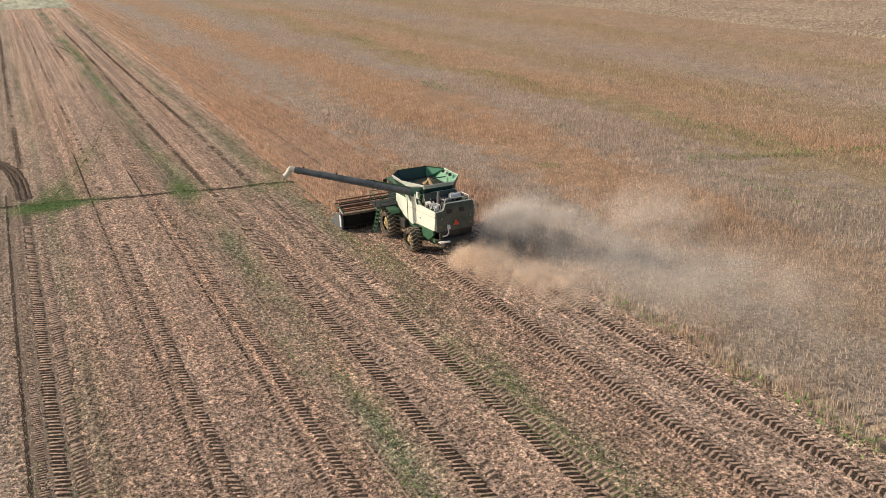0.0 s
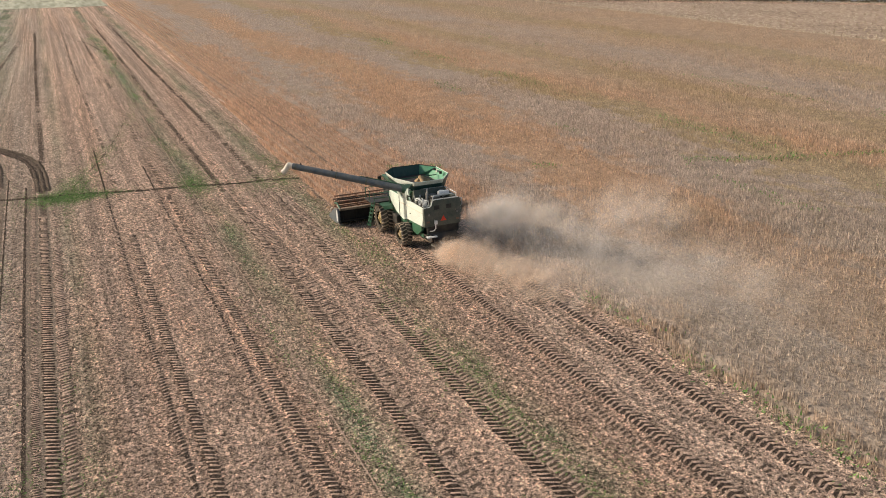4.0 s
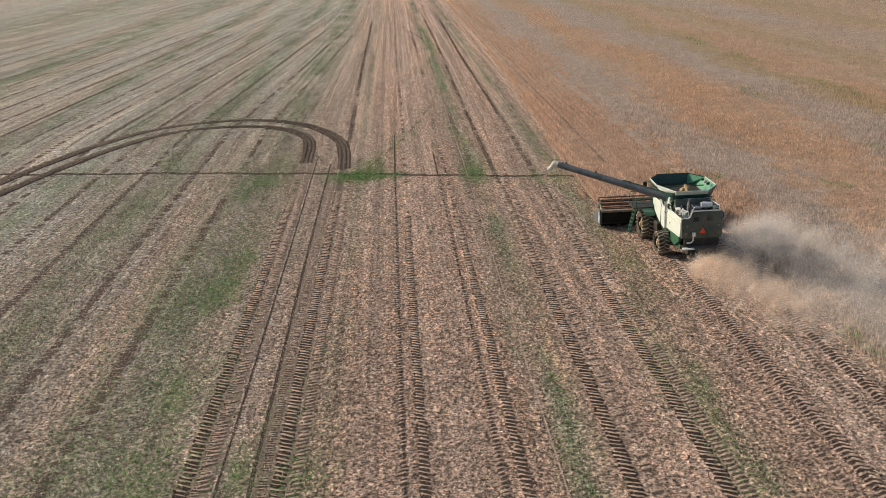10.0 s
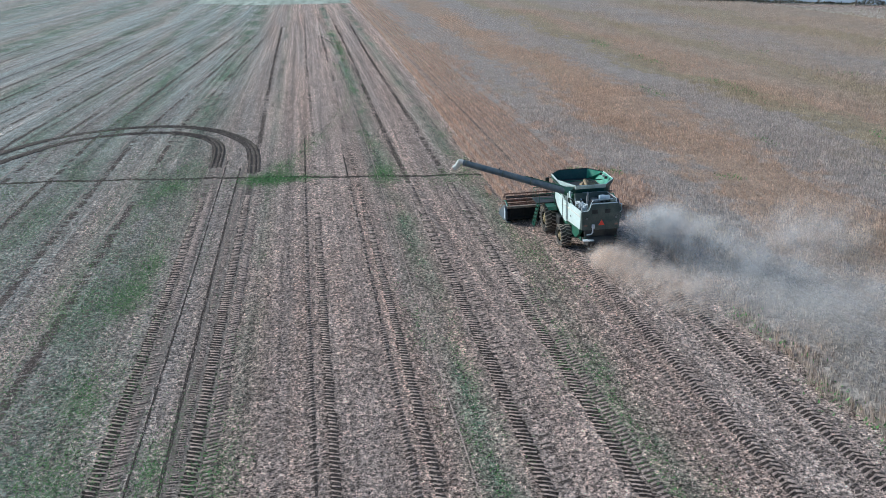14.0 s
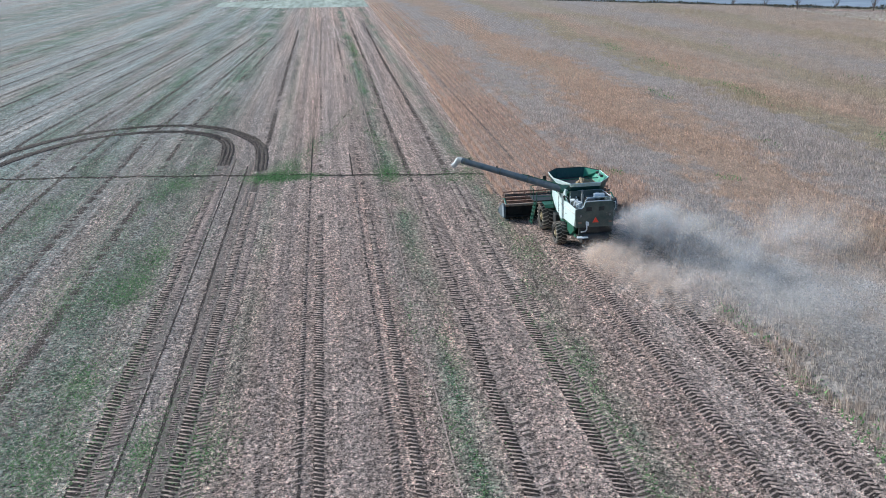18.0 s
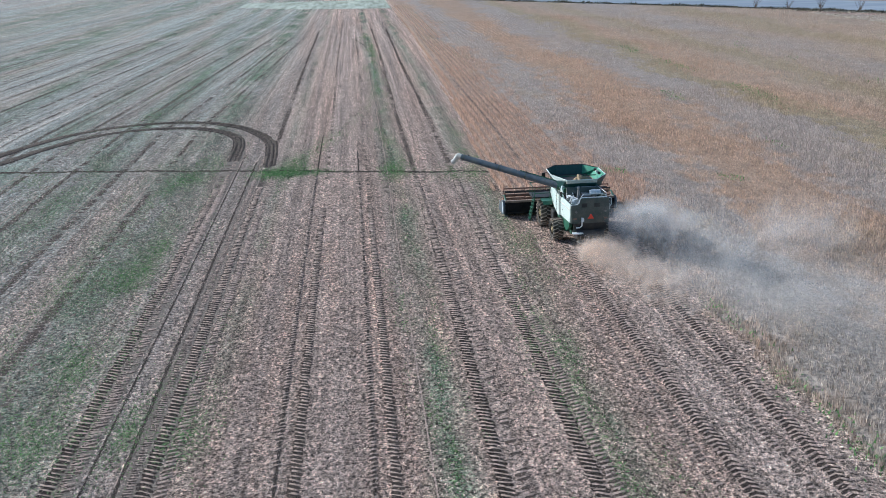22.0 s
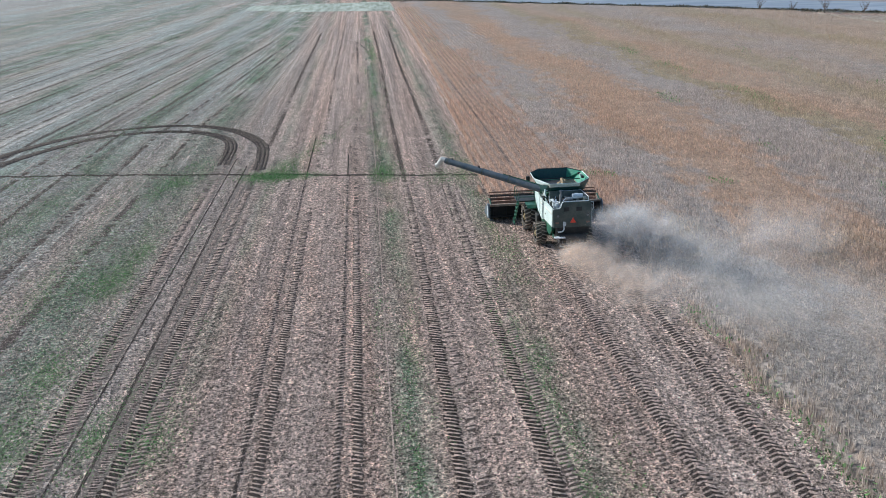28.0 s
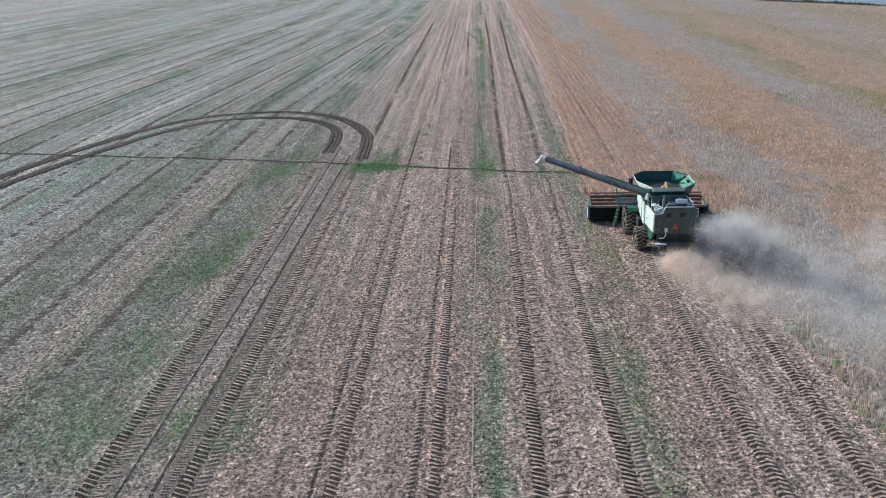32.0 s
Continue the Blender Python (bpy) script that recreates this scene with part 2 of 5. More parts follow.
def field_material(name, a, b, size, stretch):
    m = Mat(name, 0.95, spec=0.05)
    c = m.mix(m.noise(size, 4, 0.65, scale=stretch), a, b)
    c = m.gain(c, m.noise(14, 3, 0.6, scale=stretch), 0.85, 1.1)
    m.base(c)
    m.bump(m.noise(size, 3, 0.6, scale=stretch), 0.6, 0.1)
    return m.m


STUBBLE = stubble_material()
# near-black: the shadow between tyre lugs is put into this colour
PIT_SHADE = soil_material("shaded_pit_soil", (0.012, 0.009, 0.007), (0.045, 0.031, 0.025))
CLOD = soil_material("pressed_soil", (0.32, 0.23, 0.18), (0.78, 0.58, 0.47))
BARE = soil_material("scuffed_bare_soil", (0.15, 0.12, 0.095), (0.36, 0.29, 0.23))
OLD_SOIL = soil_material("old_track_soil", (0.085, 0.064, 0.05), (0.25, 0.195, 0.155))
# dark churned ruts, and lug pits with their shade in the colour
CHURN_SHADE = soil_material("churned_or_shaded_soil", (0.022, 0.016, 0.013), (0.085, 0.06, 0.048))
FAINT = soil_material("faint_print_soil", (0.04, 0.029, 0.023), (0.15, 0.108, 0.085))
DARK_SOIL = soil_material("dark_furrow_soil", (0.03, 0.022, 0.018), (0.09, 0.07, 0.05))
STRAW = straw_material()
CROP = crop_material("ripe_soybeans", 1.25, 0.5, 1.4)
FAR_CROP = crop_material("ripe_soybean_tufts", 1.22, 0.88, 1.1)
CANOPY = canopy_material()
WEED = leaf_material("weed_leaves", (0.05, 0.115, 0.03), (0.25, 0.42, 0.13))
HEDGE = leaf_material("hedge_leaves", (0.035, 0.04, 0.02), (0.16, 0.13, 0.08))
DRY = leaf_material("dry_grass", (0.42, 0.34, 0.24), (0.72, 0.62, 0.48))
TWIG = leaf_material("bare_twigs", (0.10, 0.075, 0.06), (0.22, 0.17, 0.14))
CORN = field_material("corn_stubble", (0.21, 0.15, 0.12), (0.52, 0.41, 0.32), 0.9, (1, 0.5, 1))
PALE = field_material("pale_far_field", (0.24, 0.27, 0.31), (0.33, 0.35, 0.38), 6.0, (0.2, 1, 1))
BROWN = field_material("far_ploughland", (0.20, 0.16, 0.14), (0.33, 0.27, 0.24), 5.0, (0.2, 1, 1))

WHITE = paint("pale_panel_paint", (0.66, 0.74, 0.68), 0.35, dust=0.2)
GREEN = paint("green_paint", (0.012, 0.10, 0.055), 0.4, dust=0.16)
# one tank green in two tones: shaded panels darker, sun-facing panels brighter
TANK_SHADE = paint("shaded_tank_green", (0.008, 0.06, 0.055), 0.45, dust=0.08)
TANK_SUNLIT = paint("sunlit_tank_green", (0.04, 0.27, 0.155), 0.4, dust=0.2)
DARK = paint("dark_hood_paint", (0.045, 0.07, 0.06), 0.5, dust=0.25)
STEEL = paint("worn_steel", (0.34, 0.35, 0.36), 0.45, 0.6, dust=0.35)
AUGER = paint("grey_green_auger", (0.055, 0.085, 0.11), 0.4, dust=0.28)
MINT = paint("pale_mint_paint", (0.34, 0.48, 0.43), 0.45, dust=0.3)
SPOUT = paint("pale_rubber_spout", (0.66, 0.62, 0.54), 0.6, dust=0.2)
YELLOW = paint("yellow_rim_paint", (0.52, 0.40, 0.18), 0.5, dust=0.9)
# dusty steel with the sunlit band on the tube put into its tan
SUNLIT_TUBE = paint("sunlit_dusty_steel", (0.16, 0.11, 0.08), 0.7, dust=0.8)
RUST = paint("reel_red_brown", (0.20, 0.085, 0.05), 0.6, dust=0.4)
# black paint, duller and cleaner than black_metal to deepen the header's shaded back
HEADER = paint("shaded_black_header", (0.012, 0.013, 0.014), 0.7, dust=0.04, spec=0.12)
BLACK = paint("black_metal", (0.015, 0.016, 0.017), 0.55, dust=0.12)
TYRE = paint("tyre_rubber", (0.022, 0.021, 0.02), 0.85, dust=0.35, spec=0.2)
LUG = paint("dusty_lug_rubber", (0.42, 0.34, 0.27), 0.9, dust=0.7, spec=0.1)
PIPE = paint("pale_pipe", (0.72, 0.74, 0.74), 0.4, dust=0.15)
GRAIN = field_material("soybean_grain", (0.36, 0.25, 0.14), (0.52, 0.39, 0.25), 0.06, (1, 1, 1))
RED = paint("red_reflector", (0.85, 0.07, 0.03), 0.35, dust=0.08)
AMBER = paint("amber_lens", (0.75, 0.25, 0.03), 0.3, dust=0.1)
LENS = paint("clear_lens", (0.22, 0.22, 0.21), 0.2, dust=0.1)
_g = Mat("cab_glass", 0.05, spec=0.5)
_g.base((0.03, 0.04, 0.045))
GLASS = _g.m
DUST = leaf_material("chaff_flakes", (0.46, 0.36, 0.28), (0.70, 0.58, 0.47))


def wisp_material(name, dim, pale):
    """A thin veil of dust, densest in its middle."""
    m = Mat(name, 1.0, spec=0.0)
    at = m.node("ShaderNodeAttribute")
    at.attribute_name = "thick"
    m.base(m.mix(m.island(), dim, pale))
    lit = m.node("ShaderNodeBsdfTranslucent")
    m.link(m.b.inputs["Base Color"].links[0].from_socket, lit.inputs[0])
    both = m.node("ShaderNodeMixShader", Fac=0.5)
    m.link(m.b.outputs[0], both.inputs[1])
    m.link(lit.outputs[0], both.inputs[2])
    clear = m.node("ShaderNodeBsdfTransparent")
    mx = m.node("ShaderNodeMixShader")
    m.link(at.outputs["Fac"], mx.inputs[0])
    m.link(clear.outputs[0], mx.inputs[1])
    m.link(both.outputs[0], mx.inputs[2])
    m.link(mx.outputs[0], m.t.nodes["Material Output"].inputs[0])
    return m.m


WISP = wisp_material("dust_wisp", (0.86, 0.80, 0.74), (0.96, 0.92, 0.88))
LOW_DUST = wisp_material("tan_dust_wisp", (0.84, 0.69, 0.57), (0.96, 0.83, 0.71))


# ---- mesh helpers ----
def raw(name, verts, faces, material, smooth=False):
    """A mesh object from arrays: faces is an (n, 3) or (n, 4) array."""
    verts, faces = np.asarray(verts, np.float32), np.asarray(faces, np.int32)
    me = bpy.data.meshes.new(name)
    k = faces.shape[1]
    me.vertices.add(len(verts))
    me.vertices.foreach_set("co", verts.ravel())
    me.loops.add(faces.size)
    me.loops.foreach_set("vertex_index", faces.ravel())
    me.polygons.add(len(faces))
    me.polygons.foreach_set("loop_start", np.arange(0, faces.size, k, dtype=np.int32))
    me.polygons.foreach_set("loop_total", np.full(len(faces), k, np.int32))
    me.materials.append(material)
    me.update(calc_edges=True)
    return new(name, me)


def part(name, bm, material, parent, label=""):
    me = bpy.data.meshes.new(name)
    bmesh.ops.recalc_face_normals(bm, faces=bm.faces)
    bm.to_mesh(me)
    bm.free()
    me.materials.append(material)
    ob = new(name, me)
    ob.parent = parent
    if label:
        tagged(ob, label)
    return ob


def add_box(bm, lo, hi, bevel=0.0, m=None):
    r = bmesh.ops.create_cube(bm, size=1)
    for v in r["verts"]:
        v.co = Vector([lo[i] + (v.co[i] + 0.5) * (hi[i] - lo[i]) for i in range(3)])
    if bevel:
        es = list({e for v in r["verts"] for e in v.link_edges})
        g = bmesh.ops.bevel(bm, geom=es, offset=bevel, segments=2, affect="EDGES", profile=0.6)
        vs = g["verts"]
    else:
        vs = r["verts"]
    if m is not None:
        bmesh.ops.transform(bm, matrix=m, verts=list(vs))
    return bm


def boxm(lo, hi, bevel=0.0, m=None):
    return add_box(bmesh.new(), lo, hi, bevel, m)


def add_rod(bm, a, b, r0, r1=None, seg=8):
    a, b = Vector(a), Vector(b)
    d = b - a
    m = Matrix.Translation((a + b) / 2) @ d.to_track_quat("Z", "Y").to_matrix().to_4x4()
    bmesh.ops.create_cone(bm, cap_ends=True, segments=seg, radius1=r0, radius2=r0 if r1 is None else r1, depth=d.length, matrix=m)
    return bm


def rodm(a, b, r0, r1=None, seg=8):
    return add_rod(bmesh.new(), a, b, r0, r1, seg)


def pipem(points, r, seg=8):
    """A bent tube through the points, with ball joints."""
    bm = bmesh.new()
    for a, b in zip(points, points[1:]):
        add_rod(bm, a, b, r, r, seg)
    for p in points[1:-1]:
        bmesh.ops.create_icosphere(bm, subdivisions=1, radius=r * 1.04, matrix=Matrix.Translation(p))
    return bm


def prism(poly, axis, lo, hi, bevel=0.0):
    """A polygon, given in the two other axes, drawn out along an axis."""
    bm = bmesh.new()

    def at(u, v, w):
        return {"x": (w, u, v), "y": (u, w, v), "z": (u, v, w)}[axis]
    a = [bm.verts.new(at(u, v, lo)) for u, v in poly]
    b = [bm.verts.new(at(u, v, hi)) for u, v in poly]
    bm.faces.new(a)
    bm.faces.new(b[::-1])
    for i in range(len(poly)):
        j = (i + 1) % len(poly)
        bm.faces.new((a[i], b[i], b[j], a[j]))
    if bevel:
        bmesh.ops.recalc_face_normals(bm, faces=bm.faces)
        bmesh.ops.bevel(bm, geom=[e for e in bm.edges if e.calc_face_angle(0) > 0.4], offset=bevel, segments=2, affect="EDGES", profile=0.6)
    return bm


def plate(corners, thick):
    """A flat quad or polygon panel with thickness."""
    c = [Vector(p) for p in corners]
    n = (c[1] - c[0]).cross(c[2] - c[0]).normalized() * thick
    bm = bmesh.new()
    a = [bm.verts.new(p) for p in c]
    b = [bm.verts.new(p + n) for p in c]
    bm.faces.new(a)
    bm.faces.new(b[::-1])
    for i in range(len(c)):
        j = (i + 1) % len(c)
        bm.faces.new((a[i], b[i], b[j], a[j]))
    return bm


def thing(name, at, label, category, group="", turn=0.0):
    ob = new(name)
    ob.matrix_basis = pose(*at, 0, 0, turn)
    return tagged(ob, label, category, group)


# ---- ground ----
def build_ground():
    xs = {-3000.0, -1200.0, -600.0, -300.0, -200.0, -150.0, -120.0, 12.0, 30.0, 60.0, 117.0, 300.0, 1000.0, 3000.0}
    xs |= set(range(-110, 12, 5))
    xs = np.array(sorted(xs), float)
    ys = np.array([-600, -150, -80] + list(range(-60, 201, 10)) + [230, 260, 300, 360, 450, 700, 1200, 2500, 5000], float)
    co = [(x, y, 0.0) for y in ys for x in xs]
    n = len(xs)
    faces = [(j * n + i, j * n + i + 1, (j + 1) * n + i + 1, (j + 1) * n + i) for j in range(len(ys) - 1) for i in range(n - 1)]
    ob = raw("ground", co, faces, STUBBLE)
    tagged(ob, "flat harvested field of pale chopped soybean straw", "ground", kind="structure")


build_ground()


def pits(name, centre, heading, half, length, slant, z, material, label, seed, tooth=0.0):
    """Lug pits pressed between the ridges, uneven shallow hollows with toothed rims; dark soils carry their shade."""
    rng = np.random.default_rng(seed)
    centre, heading = np.asarray(centre, float), np.asarray(heading, float)
    n = len(centre)
    side = np.stack([heading[:, 1], -heading[:, 0]], 1)
    across = side + heading * (slant + rng.normal(0, 0.08, (n, 1)))
    rows = []
    for u, v in ((-1, -0.5), (-0.35, -0.62), (0.35, -0.6), (1, -0.4), (1, 0.5), (0.3, 0.6), (-0.4, 0.62), (-1, 0.4)):
        w = half * (u + rng.normal(0, 0.16, (n, 1)) + tooth * rng.normal(0, 0.2, (n, 1)))
        h = length * (v + rng.normal(0, 0.12, (n, 1)))
        rows.append(np.column_stack([centre + across * w + heading * h, np.full(n, z + 0.004)]))
    rows.append(np.column_stack([centre + rng.normal(0, 0.02, (n, 2)), np.full(n, z)]))
    co = np.stack(rows, 1).reshape(-1, 3)
    f = np.array([(8, k, (k + 1) % 8) for k in range(8)])
    faces = (f[None] + 9 * np.arange(n)[:, None, None]).reshape(-1, 3)
    return tagged(raw(name, co, faces, material), label, "tyre track", "tyre tracks in the stubble", "stuff")


def tread(name, centre, heading, half, height, slant, label, seed, length=0.16, material=None):
    """Lug prints: one pressed ridge at each centre, across the heading."""
    rng = np.random.default_rng(seed)
    centre, heading = np.asarray(centre, float), np.asarray(heading, float)
    n = len(centre)
    side = np.stack([heading[:, 1], -heading[:, 0]], 1)
    across = side + heading * (slant + rng.normal(0, 0.09, (n, 1)))
    hw = half * rng.uniform(0.75, 1.15, (n, 1))
    ln = length * rng.uniform(0.7, 1.2, (n, 1))
    h = height * rng.uniform(0.6, 1.25, n)
    c = centre + rng.normal(0, 0.025, (n, 2))
    a, b = c - across * hw, c + across * hw
    z0 = np.full(n, -0.01)
    rows = []
    for p, s, zz in ((a, -1, z0), (a, 1, z0), (b, 1, z0), (b, -1, z0)):
        rows.append(np.column_stack([p + heading * s * ln * 0.5, zz]))
    skew = rng.uniform(-0.2, 0.2, (n, 1))
    rows.append(np.column_stack([c - across * hw * 0.8 + heading * ln * skew, h]))
    rows.append(np.column_stack([c + across * hw * 0.8 + heading * ln * skew, h * rng.uniform(0.7, 1.1, n)]))
    co = np.stack(rows, 1).reshape(-1, 3)
    f = np.array([(0, 4, 5), (0, 5, 3), (1, 2, 5), (1, 5, 4), (0, 1, 4), (3, 5, 2)])
    faces = (f[None] + 6 * np.arange(n)[:, None, None]).reshape(-1, 3)
    ob = raw(name, co, faces, material or CLOD)
    return tagged(ob, label, "tyre track", "tyre tracks in the stubble", "stuff")


def lug_row(x, y0, y1, pitch, half, length, ridge, slant, soil, seed, label, keep=1.0):
    rng = np.random.default_rng(seed)
    ys = np.arange(y0, y1, pitch)
    if keep < 1:
        g = np.array([noise.noise((x, v * 0.09, 0.5)) for v in ys])
        ys = ys[rng.random(len(ys)) < np.clip(keep + g * 0.8, 0.05, 1)]
    c = np.column_stack([x + drift(x, ys) + 0.10 * np.sin(ys * 0.05 + x) + rng.normal(0, 0.02, len(ys)), ys])
    h = np.tile([0.0, 1.0], (len(ys), 1))
    # flat pits; the soil colour supplies the shadow between ridges
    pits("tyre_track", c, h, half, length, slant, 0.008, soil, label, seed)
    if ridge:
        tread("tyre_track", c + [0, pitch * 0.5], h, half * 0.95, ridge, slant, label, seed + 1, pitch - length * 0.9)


def build_tracks():
    deep = "tyre lug prints in straw and soil, coloured dark for their shade"
    faint = "faint tyre lug prints beside a deeper track"
    for i, x in enumerate(TRACKS):
        end = TRACK_END.get(x, 190.0)
        fresh, worn = x > -2, -24 < x < -13
        soil = CHURN_SHADE if fresh or worn else PIT_SHADE
        bend = min(end, 8 if worn else 16)                # past this the ridges are left out
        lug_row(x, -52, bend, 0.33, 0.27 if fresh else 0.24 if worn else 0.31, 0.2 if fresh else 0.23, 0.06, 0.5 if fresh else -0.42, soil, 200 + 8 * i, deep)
        if end > bend:
            lug_row(x, bend, end, 0.33, 0.2 if worn else 0.27, 0.2, 0.0, -0.3, FAINT, 270 + 8 * i, deep, 0.45 if worn else 0.85)
        if fresh:
            lug_row(x + 0.36, -52, end, 0.33, 0.2, 0.15, 0.07, -0.5, CHURN_SHADE, 260 + 8 * i, deep)
        lug_row(x + SECOND.get(x, 0.76), -52, min(end, 20), 0.33, 0.27 if x not in SECOND else 0.17, 0.17, 0.06, 0.28, FAINT, 204 + 8 * i, faint, 0.8)
    for i, (x, y1, half) in enumerate(((-26.55, 30.0, 0.42), (-29.15, 33.0, 0.42), (-25.7, 30.0, 0.4), (-29.75, 33.0, 0.4))):
        ys = np.arange(-52, y1, 0.45)
        pits("tyre_track", np.column_stack([x + 0.10 * np.sin(ys * 0.05 + x), ys]), np.tile([0.0, 1.0], (len(ys), 1)), half, 0.6, 0.0, 0.003, BARE, "bare scuffed soil under a tyre track", 590 + i)
    for i, x in enumerate(OLD_TRACKS):
        wear = 0.55 + 0.4 * ((i * 7) % 5) / 4
        lug_row(x, -52, 170, 0.5, 0.30, 0.36, 0.0, 0.1, FAINT, 300 + 4 * i, "older shallow tyre marks in the stubble", wear)
        lug_row(x + 1.5, -52, 170, 0.5, 0.16, 0.30, 0.0, 0.1, OLD_SOIL, 400 + 4 * i, "older shallow tyre marks in the stubble", 0.4)
        lug_row(x - 0.7, -52, 170, 0.6, 0.07, 0.5, 0.0, 0.0, CLOD, 700 + 4 * i, "thin pale line of pressed straw", 0.45)
    for i, (x, end) in enumerate(((-26.45, 30.0), (-29.3, 33.0), (-22.4, 60.0), (-9.9, 120.0))):
        lug_row(x, -52, end, 0.2, 0.19 if x < -25 else 0.1, 0.10, 0.035, 0.0 if x < -25 else 0.3, CHURN_SHADE if x < -25 else FAINT, 500 + 4 * i, "narrow fine-lugged tyre track in the stubble", 0.95 if x < -25 else 0.5)


build_tracks()


def smooth_curve(pts, step):
    """Points at even steps along a rounded line through pts, with headings."""
    p = np.array(pts, float)
    for _ in range(3):
        q = np.empty((2 * len(p) - 2, 2))
        q[0::2] = 0.75 * p[:-1] + 0.25 * p[1:]
        q[1::2] = 0.25 * p[:-1] + 0.75 * p[1:]
        p = np.vstack([p[:1], q, p[-1:]])
    d = np.concatenate([[0], np.cumsum(np.hypot(*np.diff(p, axis=0).T))])
    s = np.arange(0, d[-1], step)
    c = np.column_stack([np.interp(s, d, p[:, 0]), np.interp(s, d, p[:, 1])])
    h = np.gradient(c, axis=0)
    return c, h / np.linalg.norm(h, axis=1, keepdims=True)


def ribbon(name, c, h, width, z, material, label, category, kind, seed, group=""):
    """A low uneven strip of soil along a line."""
    rng = np.random.default_rng(seed)
    side = np.stack([h[:, 1], -h[:, 0]], 1)
    n = len(c)
    rows = []
    for u, zz in ((-1, -0.02), (-0.6, z), (0.0, z * 0.4), (0.6, z), (1, -0.02)):
        w = width * 0.5 * (u + rng.normal(0, 0.12, (n, 1)))
        rows.append(np.column_stack([c + side * w, zz + rng.random(n) * (z * 0.8 if zz > 0 else 0.0)]))
    co = np.stack(rows, 1).reshape(-1, 3)
    i = np.arange(n - 1)[:, None] * 5
    faces = np.concatenate([np.concatenate([i + k, i + k + 1, i + k + 6, i + k + 5], 1) for k in range(4)])
    ob = raw(name, co, faces, material)
    return tagged(ob, label, category, group, kind)


LOOP_OUT = [(-25.8, 25), (-26.0, 31), (-26.3, 35.5), (-27.6, 41), (-31.0, 47.6), (-35.6, 51.8), (-41.0, 53.2), (-46.8, 51.6), (-51.6, 47.6), (-55.2, 40), (-59.2, 26), (-62.4, 10)]
LOOP_IN = [(-29.85, 28), (-29.95, 36), (-30.8, 41), (-33.4, 45.8), (-38.0, 48.8), (-44.4, 48.8), (-49.6, 44.8), (-53.4, 36), (-57.2, 23), (-60.2, 8)]
for j, line in enumerate((LOOP_OUT, LOOP_IN)):
    c0, h0 = smooth_curve(line, 0.35)
    s0 = np.stack([h0[:, 1], -h0[:, 0]], 1)
    for k, off in enumerate((-0.42, 0.05, 0.45)):
        wob = off + 0.06 * np.sin(np.arange(len(c0)) * 0.21 + k)
        ribbon("turning_track", c0 + s0 * wob[:, None], h0, 0.24, 0.03, CHURN_SHADE if k != 1 else FAINT, "dark churned rut of a tight turning loop", "tyre track", "stuff", 90 + 3 * j + k, "turning loop of a vehicle")
        tread("turning_track", c0 + s0 * (off + 0.2), h0, 0.2, 0.12, 0.3 - 0.3 * k, "lumpy lug prints round a turning loop", 94 + 5 * j + k, 0.18, OLD_SOIL)

FURROW = [(-75, 31.2), (-50.9, 27.0), (-42.1, 26.0), (-30.4, 23.7), (-22.2, 22.0), (-11.4, 19.6), (-4.0, 18.2)]
c0, h0 = smooth_curve(FURROW, 0.2)
c0 = c0 + np.column_stack([0 * c0[:, 0], 0.14 * np.sin(c0[:, 0] * 0.8) + 0.08 * np.sin(c0[:, 0] * 2.3)])
pits("furrow", c0, h0, 0.28, 0.32, 0.1, 0.012, DARK_SOIL, "thin dark drainage furrow across the stubble", 99, 1.0)
tread("furrow", c0[::3] + [0, 0.16], np.tile([0.0, 1.0], (len(c0[::3]), 1)), 0.24, 0.08, 0.0, "low crumbled bank along a thin furrow", 98, 0.12, FAINT)
# tyre-edge lines; the -27.02 one has its groove's shadow in the dark colour
for xx, y1, wid, seed in ((-27.02, 27, 0.09, 101), (-20.5, 40, 0.07, 102), (-28.5, 31, 0.06, 105), (-16.42, 30, 0.06, 106)):
    yy = np.arange(-52, y1, 0.42)
    c0 = np.column_stack([xx + 0.08 * np.sin(yy * 0.05 + xx), yy])
    pits("tyre_track", c0, np.tile([0.0, 1.0], (len(yy), 1)), wid, 0.44, 0.0, 0.014, CHURN_SHADE, "thin dark line left by a tyre edge", seed, 0.6)
c0, h0 = smooth_curve([(-25, 20.6), (-22.4, 27), (-18.4, 42), (-15.6, 58)], 0.3)
c0, h0 = c0[np.sin(np.arange(len(c0)) * 0.35) > -0.3], h0[np.sin(np.arange(len(h0)) * 0.35) > -0.3]
pits("furrow", c0, h0, 0.05, 0.34, 0.1, 0.012, DARK_SOIL, "thin dark drainage line running off a furrow", 97, 1.0)
yy = np.arange(-52, 120, 0.5)
pits("tyre_track", np.column_stack([-13.75 + 0.12 * np.sin(yy * 0.05), yy]), np.tile([0.0, 1.0], (len(yy), 1)), 0.035, 0.5, 0.0, 0.03, CLOD, "thin pale line of pressed straw", 96, 0.6)
c0, h0 = smooth_curve([(-75, 175), (-40, 172), (-20, 170), (-15.2, 158), (-13.5, 140)], 0.6)
pits("furrow", c0, h0, 0.12, 0.7, 0.1, 0.012, DARK_SOIL, "faint dark furrow far across the stubble", 100, 1.0)


